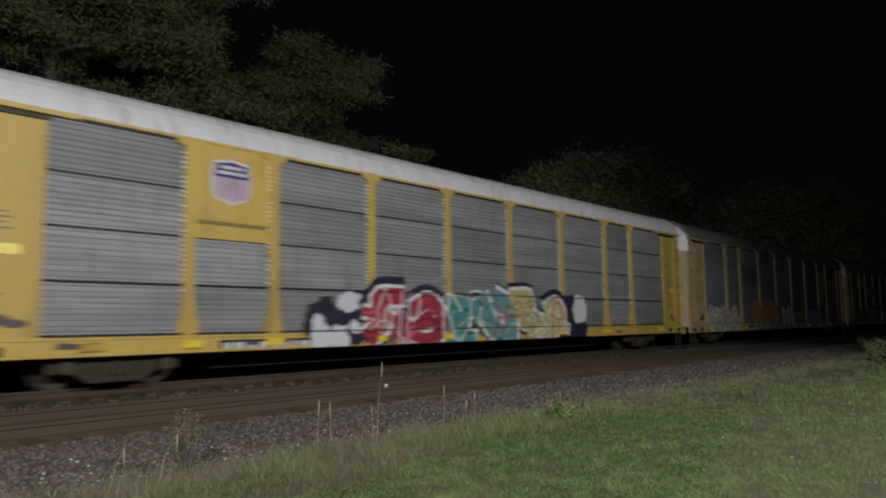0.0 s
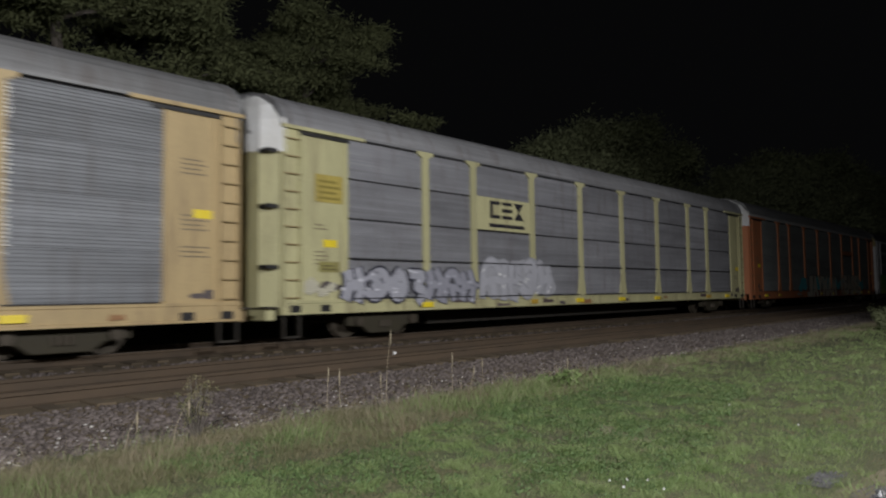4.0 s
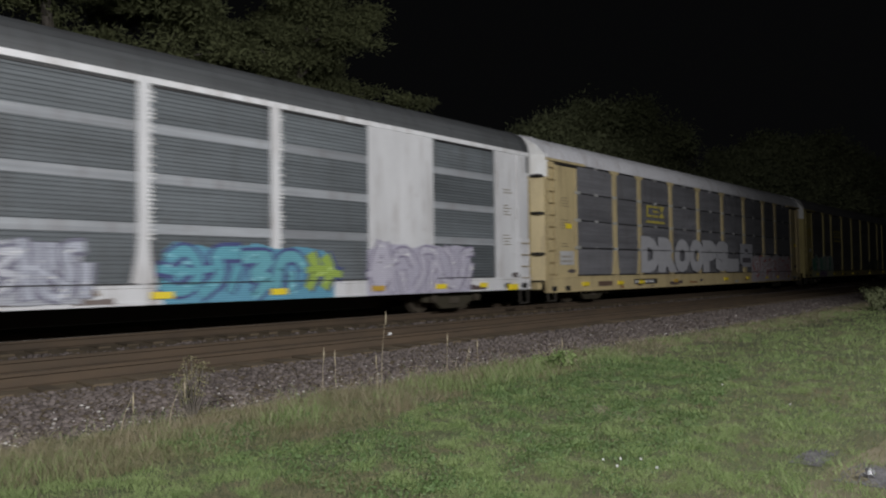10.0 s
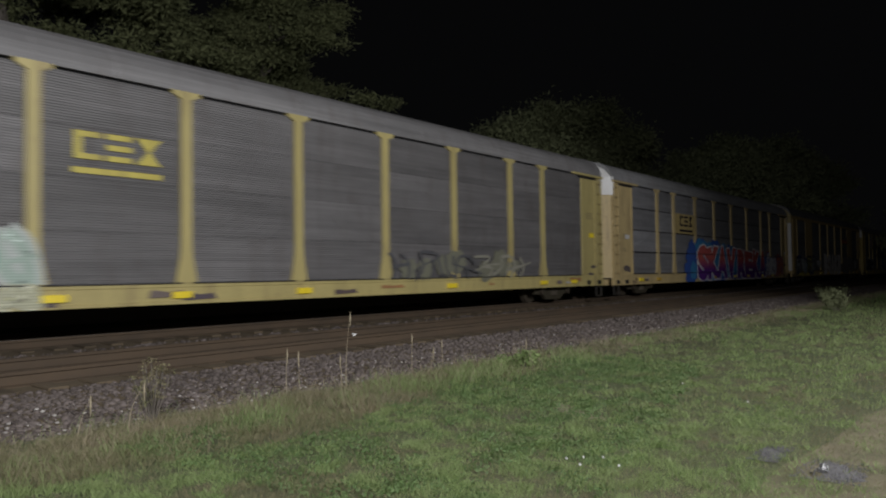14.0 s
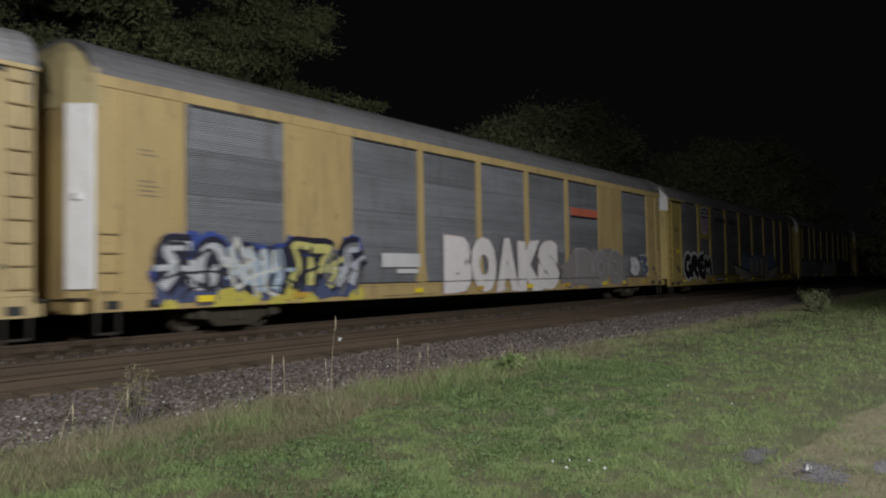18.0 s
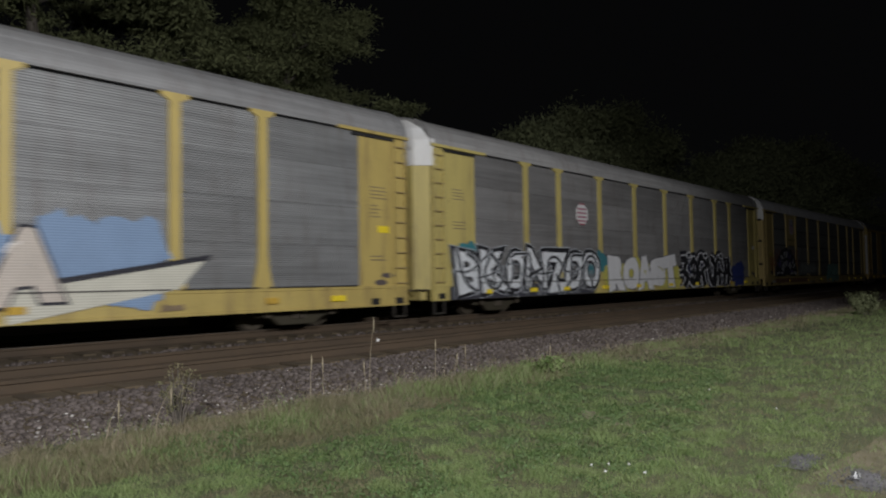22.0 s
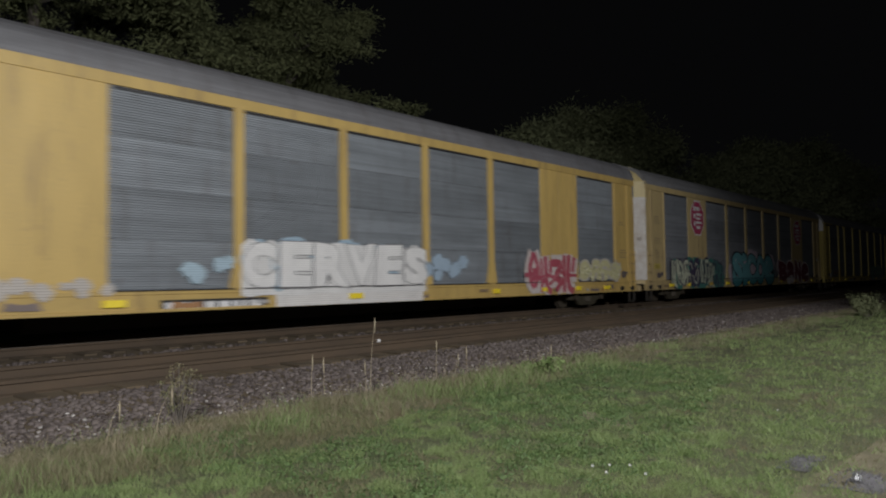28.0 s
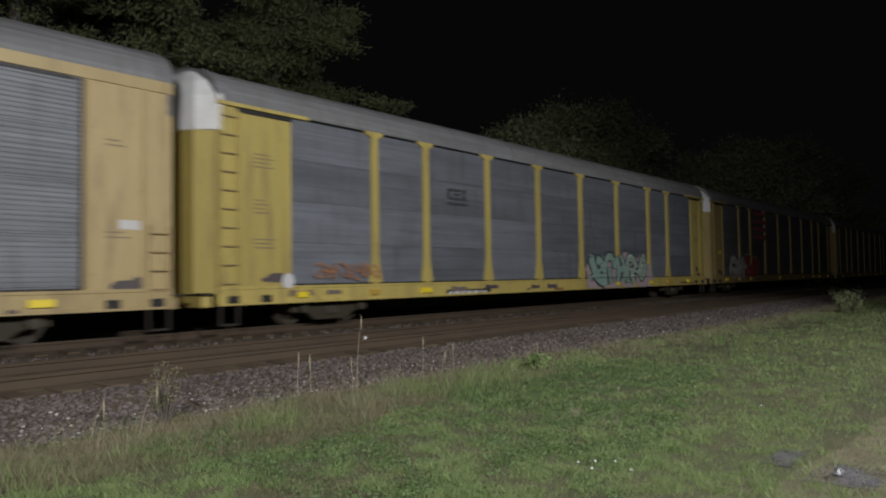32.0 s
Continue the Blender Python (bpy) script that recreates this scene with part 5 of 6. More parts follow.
wild(c, 9.3, 14.4, 0.5, 1.95, [(0.7, 0.66, 0.66), (0.25, 0.02, 0.04), (0.7, 0.72, 0.7), (0.05, 0.2, 0.2)], None, 83, 6, "thin pale and dark lines over letters", thick=0.2, chips=0, above=0.006)
mist(c, 7.3, 9.6, 0.42, 1.95, (0.03, 0.03, 0.055), 31, "dark spray paint behind letters", 9)
mist(c, 17.9, 19.3, 0.42, 1.95, (0.03, 0.03, 0.055), 35, "dark spray paint behind letters", 6)
mist(c, 7.5, 9.0, 0.45, 1.3, (0.7, 0.7, 0.72), 32, "white spray-paint bubbles", 6, -0.067)
mist(c, 8.2, 9.0, 1.1, 1.85, (0.66, 0.66, 0.7), 38, "white spray-paint bubbles", 3, -0.067)
mist(c, 18.7, 19.2, 0.9, 2.0, (0.7, 0.7, 0.7), 33, "white spray-paint bubbles", 4, -0.067)

# 2: tan car
c = CARS[2] = autorack("tan-yellow and grey autorack railcar with orange and white graffiti", (0.60, 0.41, 0.13), (0.27, 0.28, 0.30), (0.27, 0.27, 0.275), "white", rib=0.065, sill=0.54, teeth="right")
logo_bars(c, 7.7, 8.6, 3.1, 3.6, (0.1, 0.1, 0.11), "faded black initials")
decal(c, "emblem_bracket", [rect(7.38, 7.46, 3.0, 3.7), rect(7.38, 7.6, 3.64, 3.7), rect(7.38, 7.6, 3.0, 3.06), rect(8.8, 8.88, 3.05, 3.8), rect(8.66, 8.88, 3.74, 3.8), rect(8.66, 8.88, 3.05, 3.11)], -0.03, paint((0.1, 0.1, 0.11)))
wild(c, 1.9, 5.6, 0.45, 1.75, [(0.5, 0.44, 0.4), (0.46, 0.38, 0.3), (0.5, 0.42, 0.4)], (0.66, 0.66, 0.62), 12, 5, "faded cream graffiti lettering with white edges", rim=0.16, thick=0.85)
mist(c, 5.3, 6.3, 0.42, 1.3, (0.6, 0.57, 0.34), 35, "pale yellow spray paint", 6)
mist(c, 7.8, 12.2, 0.4, 1.05, (0.46, 0.38, 0.58), 34, "lilac spray paint", 18)
word(c, "CHARP", 7.9, 12.1, 0.92, 2.02, (0.6, 0.27, 0.06), (0.52, 0.45, 0.62), 14, 0.07, label="orange graffiti letters with a lilac edge", fatness=0.96)
for i in range(11):
    decal(c, "graffiti_drip", [rect(8.0 + 0.37 * i, 8.12 + 0.37 * i + 0.05 * (i % 3), 0.5, 1.0)], -0.0575, spray(((0.3, 0.22, 0.36), (0.56, 0.5, 0.66))[i % 2]))
word(c, "ooh", 12.7, 15.2, 0.7, 1.8, (0.72, 0.74, 0.74), (0.2, 0.2, 0.26), 15, 0.1, label="white bubble graffiti letters", fat=0.075, rim=0.11, fatness=0.78)
wild(c, 15.7, 16.9, 1.05, 1.55, [(0.3, 0.38, 0.36)], (0.26, 0.3, 0.3), 16, 3)
wild(c, 18.1, 20.8, 0.65, 1.7, [(0.3, 0.38, 0.66), (0.4, 0.48, 0.74)], (0.25, 0.27, 0.5), 17, 4, "blue graffiti lettering", thick=0.95)

# 3: pale yellow car
c = CARS[3] = autorack("pale yellow and grey autorack railcar with silver graffiti", (0.66, 0.57, 0.23), (0.33, 0.33, 0.355), (0.33, 0.33, 0.345), "white", slots=True, latches=True, sill=0.62)
put("plate", bar(6.6, 9.2, -0.045, 0.01, 2.83, 3.77), paint((0.66, 0.57, 0.23)), c)
logo_bars(c, 7.15, 8.85, 2.92, 3.68, (0.02, 0.02, 0.03), "black initials over a black rule", -0.05)
notice(c, 0.9, 1.7, 3.12, 3.75, (0.62, 0.45, 0.03), (0.35, 0.26, 0.03), 4)
notice(c, 1.0, 1.6, 1.55, 1.78, (0.4, 0.33, 0.08), (0.2, 0.16, 0.05), 2)
wild(c, 1.7, 4.5, 0.7, 1.75, [(0.44, 0.44, 0.5)], (0.05, 0.05, 0.07), 18, 4, "silver graffiti letters with a black edge", rim=0.1, thick=1.1, chips=3)
wild(c, 4.5, 6.5, 0.7, 1.75, [(0.36, 0.36, 0.42)], (0.12, 0.12, 0.14), 21, 3, "silver graffiti letters with a black edge", rim=0.1, thick=1.0, chips=3)
mist(c, 6.7, 10.5, 0.85, 2.0, (0.44, 0.44, 0.48), 37, "silver spray-paint letters", 22, -0.06)
wild(c, 6.8, 10.4, 0.75, 2.1, [(0.5, 0.5, 0.55)], (0.36, 0.36, 0.4), 19, 4, "silver graffiti lettering", thick=0.95, rim=0.08, chips=3)
mist(c, 0.5, 1.9, 0.95, 1.4, (0.6, 0.57, 0.45), 39, "pale smear over old graffiti", 7, -0.04)

# 4: orange car
ORANGE = (0.62, 0.215, 0.012)
c = CARS[4] = autorack("orange-framed grey autorack railcar with cream and turquoise graffiti", ORANGE, (0.32, 0.335, 0.33), (0.28, 0.285, 0.29), "white", chord=(0.5, 0.5, 0.5), rib=0.07, sill=0.53, lift=0.1, teeth="right")
put("emblem_board", bar(18.2, 20.75, -0.03, 0.0, 3.3, 3.58), paint(ORANGE), c)
put("emblem_shadow", bar(18.2, 20.75, -0.026, 0.0, 3.22, 3.29), M_BLACK, c)
TURQ = (0.1, 0.47, 0.54)
for u0, u1, seed in ((8.0, 9.8, 38), (10.2, 15.4, 67), (15.4, 18.0, 39), (21.4, 23.4, 40)):
    mist(c, u0, u1, 0.85, 1.72, TURQ, seed, "turquoise spray paint", 9 if u1 - u0 < 3 else 18)
decal(c, "graffiti_base", [rect(9.6, 16.9, 0.37, 0.9)], -0.05, spray((0.3, 0.1, 0.1)))
decal(c, "graffiti_drip", [rect(9.7 + 0.62 * i, 9.95 + 0.62 * i, 0.38, 0.8 - 0.12 * (i % 3)) for i in range(12)], -0.053, spray((0.5, 0.44, 0.36)))
word(c, "JAYMAN", 9.5, 16.0, 0.56, 1.78, (0.6, 0.56, 0.46), (0.16, 0.13, 0.13), 20, 0.06, label="cream block graffiti letters with dark edges", fat=0.07, rim=0.085, fatness=0.90)
word(c, "WEASEL", 17.0, 22.8, 0.56, 1.9, (0.62, 0.57, 0.47), (0.2, 0.17, 0.17), 21, 0.1, label="cream graffiti letters with dark edges", fat=0.07, rim=0.085, fatness=0.88)

# 5: white car
c = CARS[5] = autorack("white autorack railcar with dark panels, roof and bright graffiti", (0.8, 0.8, 0.82), (0.175, 0.195, 0.21), (0.10, 0.105, 0.11), (0.6, 0.45, 0.12), "B", edge_strip=M_CAP, bands=True, rib=0.08, sill=0.55, teeth="right")
mist(c, 1.1, 4.0, 0.42, 1.05, (0.5, 0.62, 0.12), 41, "lime spray paint", 14)
mist(c, 1.1, 1.9, 0.9, 1.9, (0.62, 0.68, 0.5), 46, "pale green spray paint", 5)
fill_block(c, 1.05, 4.15, 0.45, 2.05, (0.36, 0.55, 0.08), 68, "lime green spray-paint fill")
fill_block(c, 1.3, 4.2, 1.15, 2.1, (0.1, 0.42, 0.09), 78, "green spray-paint fill", -0.0575)
wild(c, 1.2, 4.1, 0.75, 2.05, [(0.42, 0.58, 0.1), (0.22, 0.5, 0.1), (0.3, 0.52, 0.09)], (0.05, 0.32, 0.1), 22, 5, "green and lime graffiti letters", thick=0.75, rim=0.06)
fill_block(c, 4.1, 7.1, 0.42, 1.9, (0.26, 0.32, 0.62), 42, "blue spray-paint fill")
wild(c, 4.2, 6.9, 0.6, 1.8, [(0.34, 0.4, 0.7), (0.42, 0.46, 0.72)], (0.12, 0.15, 0.4), 23, 5, "blue graffiti letters", thick=0.8, rim=0.05)
mist(c, 6.6, 7.6, 1.0, 1.8, (0.12, 0.12, 0.15), 47, "dark spray paint", 5, -0.05)
fill_block(c, 7.3, 11.3, 0.42, 1.85, (0.42, 0.48, 0.05), 75, "yellow-green spray-paint fill")
wild(c, 7.2, 11.3, 0.5, 1.8, [(0.48, 0.48, 0.06), (0.46, 0.5, 0.05), (0.6, 0.3, 0.32), (0.5, 0.5, 0.08)], (0.16, 0.14, 0.1), 24, 5, "yellow-green graffiti letters with pink edges", thick=0.9)
fill_block(c, 11.4, 14.0, 0.6, 1.75, (0.42, 0.43, 0.48), 76, "silver spray-paint fill")
wild(c, 11.4, 14.1, 0.65, 1.75, [(0.55, 0.56, 0.62), (0.5, 0.52, 0.6)], (0.2, 0.2, 0.26), 25, 5, "silver graffiti lettering", thick=0.9)
fill_block(c, 15.4, 19.5, 0.5, 1.75, (0.14, 0.36, 0.5), 77, "blue-green spray-paint fill")
wild(c, 15.4, 19.6, 0.55, 1.7, [(0.14, 0.4, 0.5), (0.16, 0.42, 0.5), (0.35, 0.48, 0.1)], (0.08, 0.1, 0.25), 26, 5, "turquoise and green graffiti letters", thick=0.9)
fill_block(c, 20.6, 24.5, 0.48, 1.85, (0.5, 0.48, 0.58), 79, "pale lilac spray-paint fill")
wild(c, 20.6, 24.6, 0.5, 1.85, [(0.55, 0.53, 0.62)], (0.25, 0.22, 0.32), 27, 5, "pale lilac graffiti lettering", thick=0.8, rim=0.07)
notice(c, 1.0, 1.5, 3.05, 3.3, (0.7, 0.7, 0.72), (0.3, 0.3, 0.32), 3)
stencil(c, 7.9, 9.9, 0.5, 0.68)
put("reflector", bar(26.2, 26.7, -0.078, -0.02, 0.55, 0.72), M_REFLECT, c)

# 6: white-roofed car, silver block letters
c = CARS[6] = autorack("yellow and grey autorack railcar with white roof and silver letters", (0.66, 0.49, 0.18), (0.24, 0.24, 0.26), (0.72, 0.72, 0.76), "white", slots=True, brackets=True, latches=True, sill=0.4)
logo_bars(c, 7.05, 8.7, 2.95, 3.65, (0.62, 0.48, 0.02), "yellow initials over a yellow rule")
word(c, "DROOPS", 6.5, 15.6, 1.05, 2.35, (0.5, 0.5, 0.53), (0.36, 0.36, 0.4), 28, 0.03, label="large silver block letters", fat=0.085, rim=0.095, fatness=0.96)
decal(c, "graffiti", [rect(15.3, 17.0, 0.98, 1.6)], -0.066, spray((0.5, 0.5, 0.53)))
decal(c, "graffiti", [rect(17.2, 19.0, 1.35, 2.35), rect(17.5, 18.7, 1.2, 1.35)], -0.066, spray((0.46, 0.46, 0.5)), "silver painted block")
decal(c, "graffiti_outline", [rect(17.5, 18.7, 1.42, 1.66), rect(17.9, 18.3, 1.95, 2.1)], -0.071, spray((0.14, 0.13, 0.15)))
fill_block(c, 18.9, 25.5, 0.42, 1.85, (0.54, 0.49, 0.52), 43, "pinkish white spray-paint fill")
wild(c, 19.0, 25.4, 0.5, 1.8, [(0.5, 0.14, 0.12)], None, 29, 8, "red lines of graffiti on white paint", thick=0.28, chips=0)
wild(c, 19.2, 25.2, 0.6, 1.7, [(0.62, 0.58, 0.62), (0.5, 0.4, 0.46)], None, 85, 7, "pale lines of graffiti", thick=0.3, chips=0, above=0.006)
wild(c, 22.9, 25.6, 3.75, 4.5, [(0.13, 0.13, 0.17)], None, 96, 4, "faded dark scribble on the upper sheets", thick=0.45, chips=0, above=-0.058)
wild(c, 23.2, 25.6, 2.95, 3.55, [(0.15, 0.15, 0.18)], None, 97, 3, "faded dark scribble on the upper sheets", thick=0.35, chips=0, above=-0.058)
notice(c, 0.75, 1.6, 1.3, 1.75, (0.66, 0.6, 0.5), (0.5, 0.42, 0.3), 2)
stencil(c, 5.9, 7.9, 0.56, 0.76)
decal(c, "scuff", [rect(3.2, 4.2, 0.55, 0.72), rect(6.2, 6.6, 0.5, 0.75)], -0.036, paint((0.2, 0.12, 0.08)))

# 7: brownish grey panels, green letters
c = CARS[7] = autorack("yellow and brown-grey autorack railcar with green graffiti", (0.56, 0.43, 0.11), (0.2, 0.193, 0.196), (0.29, 0.283, 0.287), "white")
logo_bars(c, 7.1, 8.8, 2.9, 3.65, (0.62, 0.48, 0.02), "yellow initials over a yellow rule")
notice(c, 0.95, 1.6, 3.1, 3.6, (0.62, 0.45, 0.02), (0.3, 0.22, 0.03), 4)
mist(c, 1.5, 6.7, 0.4, 1.0, (0.5, 0.5, 0.25), 44, "pale yellow spray paint", 18)
wild(c, 1.7, 6.4, 0.75, 1.9, [(0.12, 0.34, 0.24), (0.5, 0.56, 0.52), (0.16, 0.4, 0.3), (0.3, 0.46, 0.38), (0.55, 0.58, 0.56), (0.13, 0.36, 0.26), (0.4, 0.5, 0.44)], (0.5, 0.54, 0.52), 30, 9, "green graffiti letters with white edges", rim=0.2, thick=1.1)
wild(c, 1.5, 6.6, 0.4, 1.0, [(0.5, 0.5, 0.3), (0.22, 0.15, 0.26), (0.5, 0.5, 0.36)], (0.46, 0.46, 0.34), 69, 9, "pale yellow and purple graffiti along the sill")
mist(c, 14.9, 21.9, 0.8, 1.75, (0.2, 0.2, 0.15), 94, "faded olive spray paint", 9, -0.052)
wild(c, 15.2, 21.8, 0.85, 1.7, [(0.1, 0.1, 0.11), (0.3, 0.29, 0.24)], None, 95, 7, "faded dark graffiti scribble", thick=0.35, chips=0)

# 8: red, purple and blue letters
c = CARS[8] = autorack("yellow and grey autorack railcar covered in red and purple graffiti", (0.62, 0.44, 0.13), (0.3, 0.3, 0.315), (0.33, 0.33, 0.34), "white", slots=True, sill=0.5)
put("plate", bar(6.6, 9.2, -0.045, 0.01, 2.83, 3.77), paint((0.62, 0.44, 0.1)), c)
logo_bars(c, 7.15, 8.85, 2.92, 3.68, (0.02, 0.02, 0.03), "black initials over a black rule", -0.05)
mist(c, 8.0, 16.8, 0.45, 2.45, (0.05, 0.12, 0.42), 45, "blue spray-paint cloud behind letters", 34)
mist(c, 8.4, 16.4, 0.6, 2.5, (0.06, 0.26, 0.52), 70, "bright blue spray paint behind letters", 22, -0.0585)
mist(c, 15.8, 22.4, 0.5, 2.1, (0.08, 0.2, 0.5), 48, "blue spray-paint cloud behind letters", 26)
word(c, "SKAV", 9.5, 15.5, 0.58, 2.25, (0.5, 0.1, 0.1), (0.7, 0.7, 0.72), 33, 0.08, fat=0.075, rim=0.11, label="red to purple graffiti letters with white edges", material=two_tone((0.58, 0.13, 0.12), (0.12, 0.03, 0.26), 1.05, 1.65), fatness=0.96)
word(c, "REKA", 15.9, 21.7, 0.58, 2.15, (0.5, 0.1, 0.1), (0.7, 0.7, 0.72), 34, 0.1, fat=0.075, rim=0.11, label="red to purple graffiti letters with white edges", material=two_tone((0.58, 0.13, 0.12), (0.12, 0.03, 0.26), 1.05, 1.65), fatness=0.92)
wild(c, 21.8, 25.8, 0.55, 2.0, [(0.6, 0.6, 0.64), (0.5, 0.16, 0.1)], (0.12, 0.15, 0.4), 35, 5, "white, red and black graffiti shapes", thick=1.2, cloud=(0.4, 0.1, 0.09), halo=0.25)

# 9: solid yellow plates, white letters
c = CARS[9] = autorack("yellow and grey autorack railcar with large white graffiti letters", (0.60, 0.41, 0.10), (0.27, 0.28, 0.30), (0.25, 0.25, 0.26), (0.55, 0.42, 0.15), "B", edge_strip=M_CAP, lift=0.1)
mist(c, 1.2, 6.8, 1.0, 2.1, (0.05, 0.09, 0.35), 49, "blue spray-paint cloud", 24)
mist(c, 1.2, 6.9, 0.37, 0.9, (0.6, 0.52, 0.1), 50, "yellow spray paint", 20)
fill_block(c, 1.2, 6.8, 0.6, 1.9, (0.08, 0.1, 0.2), 80, "dark blue spray-paint field")
wild(c, 1.3, 6.8, 0.75, 1.95, [(0.55, 0.57, 0.6), (0.4, 0.5, 0.6), (0.62, 0.58, 0.2), (0.5, 0.53, 0.58)], (0.02, 0.02, 0.04), 36, 7, "white, blue and yellow graffiti with black edges", rim=0.26, thick=0.85)
wild(c, 1.4, 6.8, 0.65, 1.95, [(0.03, 0.03, 0.04), (0.6, 0.6, 0.56), (0.03, 0.03, 0.04), (0.2, 0.2, 0.2)], None, 88, 8, "black, white and grey lines of graffiti", thick=0.36, chips=0, above=0.006)
decal(c, "graffiti", [rect(7.6, 9.2, 1.35, 1.72), rect(8.2, 9.1, 1.18, 1.3)], -0.066, spray((0.6, 0.6, 0.6)), "small white painted strokes")
word(c, "BOAKS", 10.3, 17.1, 0.6, 2.25, (0.74, 0.71, 0.7), (0.42, 0.3, 0.3), 37, 0.06, fat=0.09, rim=0.102, label="large white graffiti letters", fatness=0.90, shadow=None)
put("emblem_board", bar(18.3, 20.6, -0.03, 0.0, 3.32, 3.62), paint((0.75, 0.18, 0.02)), c)
put("emblem_shadow", bar(18.3, 20.6, -0.026, 0.0, 3.24, 3.31), M_BLACK, c)
mist(c, 17.8, 23.3, 0.4, 2.0, (0.28, 0.26, 0.25), 51, "grey paint over old graffiti", 30)
word(c, "BOO", 18.6, 22.8, 0.7, 2.0, (0.3, 0.285, 0.28), (0.4, 0.385, 0.39), 38, 0.05, label="faint grey letter shapes")
wild(c, 23.6, 25.7, 0.9, 1.9, [(0.62, 0.62, 0.64), (0.12, 0.14, 0.2)], (0.55, 0.55, 0.56), 39, 2, "white and dark graffiti")
stencil(c, 7.6, 9.9, 0.42, 0.6)

# 10: shield car with blue and cream letters
c = CARS[10] = autorack("golden yellow and grey autorack railcar with shield emblem and graffiti", (0.64, 0.45, 0.06), (0.30, 0.305, 0.31), (0.32, 0.32, 0.325), "white", sill=0.42)
put("plate", bar(4.5, 6.47, -0.03, 0.03, 2.9, 4.7), paint((0.64, 0.45, 0.06)), c)
shield(c, 4.9, 6.1, 3.15, 4.62, -0.04)
word(c, "BUILDING", 7.35, 9.15, 3.93, 4.18, (0.11, 0.11, 0.12), None, 1, 0.0, fat=BOLD, label="faded dark capital lettering", fatness=0.84)
word(c, "AMERICA", 9.75, 11.4, 3.93, 4.18, (0.11, 0.11, 0.12), None, 1, 0.0, fat=BOLD, label="faded dark capital lettering", fatness=0.84)
wild(c, 1.95, 6.3, 0.68, 2.1, [(0.02, 0.022, 0.028)], (0.62, 0.63, 0.64), 40, text="GREM", rim=0.3, thick=1.15, chips=0, label="black graffiti letters with white edges")
mist(c, 12.2, 20.5, 0.6, 2.2, (0.25, 0.36, 0.55), 52, "pale blue spray-paint cloud", 34)
for s0, s1, a in ((10.6, 14.4, 1), (18.0, 21.6, -1)):
    tip, root = (s0, s1) if a > 0 else (s1, s0)
    decal(c, "graffiti", [([(tip, 1.55), (root, 0.95), (root, 0.4), (tip + a * 0.6, 0.95)], [(0, 1, 2, 3)])], -0.062, spray((0.66, 0.64, 0.55)), "cream ribbon shape")
    decal(c, "graffiti_outline", [([(tip - a * 0.1, 1.62), (root, 1.05), (root, 0.95), (tip, 1.5)], [(0, 1, 2, 3)])], -0.064, spray((0.03, 0.03, 0.04)))
word(c, "RASA", 14.0, 18.9, 0.78, 2.0, (0.62, 0.55, 0.49), (0.03, 0.03, 0.04), 41, 0.07, fat=0.075, rim=0.11, label="cream graffiti letters with black edges", fatness=0.84, shine=(0.75, 0.7, 0.66))
stencil(c, 7.2, 9.2)
notice(c, 0.9, 1.4, 3.1, 3.3, (0.3, 0.26, 0.05), (0.5, 0.4, 0.06), 2)

# 11: dark car, black and white letters
c = CARS[11] = autorack("yellow and brown-grey autorack railcar covered in black and white graffiti", (0.62, 0.47, 0.08), (0.27, 0.265, 0.265), (0.42, 0.415, 0.415), "white", sill=0.48)
decal(c, "placard", [ring(8.0, 3.27, 0.46, 0.4, 8, math.pi / 8)], -0.03, M_WHITE, "white placard with faded red print")
decal(c, "placard_print", [rect(7.68, 8.32, 3.0 + 0.14 * i, 3.06 + 0.14 * i) for i in range(4)], -0.034, paint((0.55, 0.2, 0.2)))
decal(c, "placard_rim", [rect(7.82, 8.18, 3.6, 3.64), rect(7.82, 8.18, 2.9, 2.94)], -0.034, paint((0.5, 0.08, 0.08)))
fill_block(c, 0.7, 8.8, 0.37, 0.95, (0.06, 0.06, 0.075), 89, "black spray paint along the sill")
mist(c, 7.8, 10.2, 0.9, 1.9, (0.06, 0.22, 0.26), 54, "dark teal spray paint", 10)
mist(c, 0.9, 2.4, 1.5, 2.1, (0.06, 0.24, 0.28), 55, "dark teal spray paint", 5)
word(c, "BKONZOO", 0.9, 9.1, 0.58, 2.0, (0.66, 0.68, 0.71), (0.02, 0.02, 0.025), 42, 0.14, fat=0.042, rim=0.115, label="large white graffiti letters with thick black edges", fatness=0.94, shadow=(0.5, 0.53, 0.57))
wild(c, 0.9, 9.1, 0.5, 1.95, [(0.03, 0.03, 0.035)], (0.55, 0.58, 0.62), 72, 7, "black and white graffiti arrows", rim=0.06, thick=0.2, above=0.009, chips=0)
mist(c, 9.4, 16.4, 0.4, 1.75, (0.56, 0.52, 0.13), 56, "pale yellow spray paint", 24)
word(c, "ROAST", 9.8, 16.0, 0.6, 1.85, (0.66, 0.66, 0.68), (0.16, 0.16, 0.18), 43, 0.16, fat=0.11, rim=0.13, label="plain white graffiti letters", fatness=1.0)
mist(c, 16.2, 22.8, 0.5, 1.9, (0.03, 0.035, 0.07), 57, "black spray paint", 22)
wild(c, 16.4, 22.8, 0.38, 2.15, [(0.02, 0.02, 0.025)], (0.56, 0.57, 0.6), 44, 6, "black graffiti letters with white edges", rim=0.13, thick=1.0, chips=0, cloud=(0.03, 0.03, 0.04), halo=0.3)
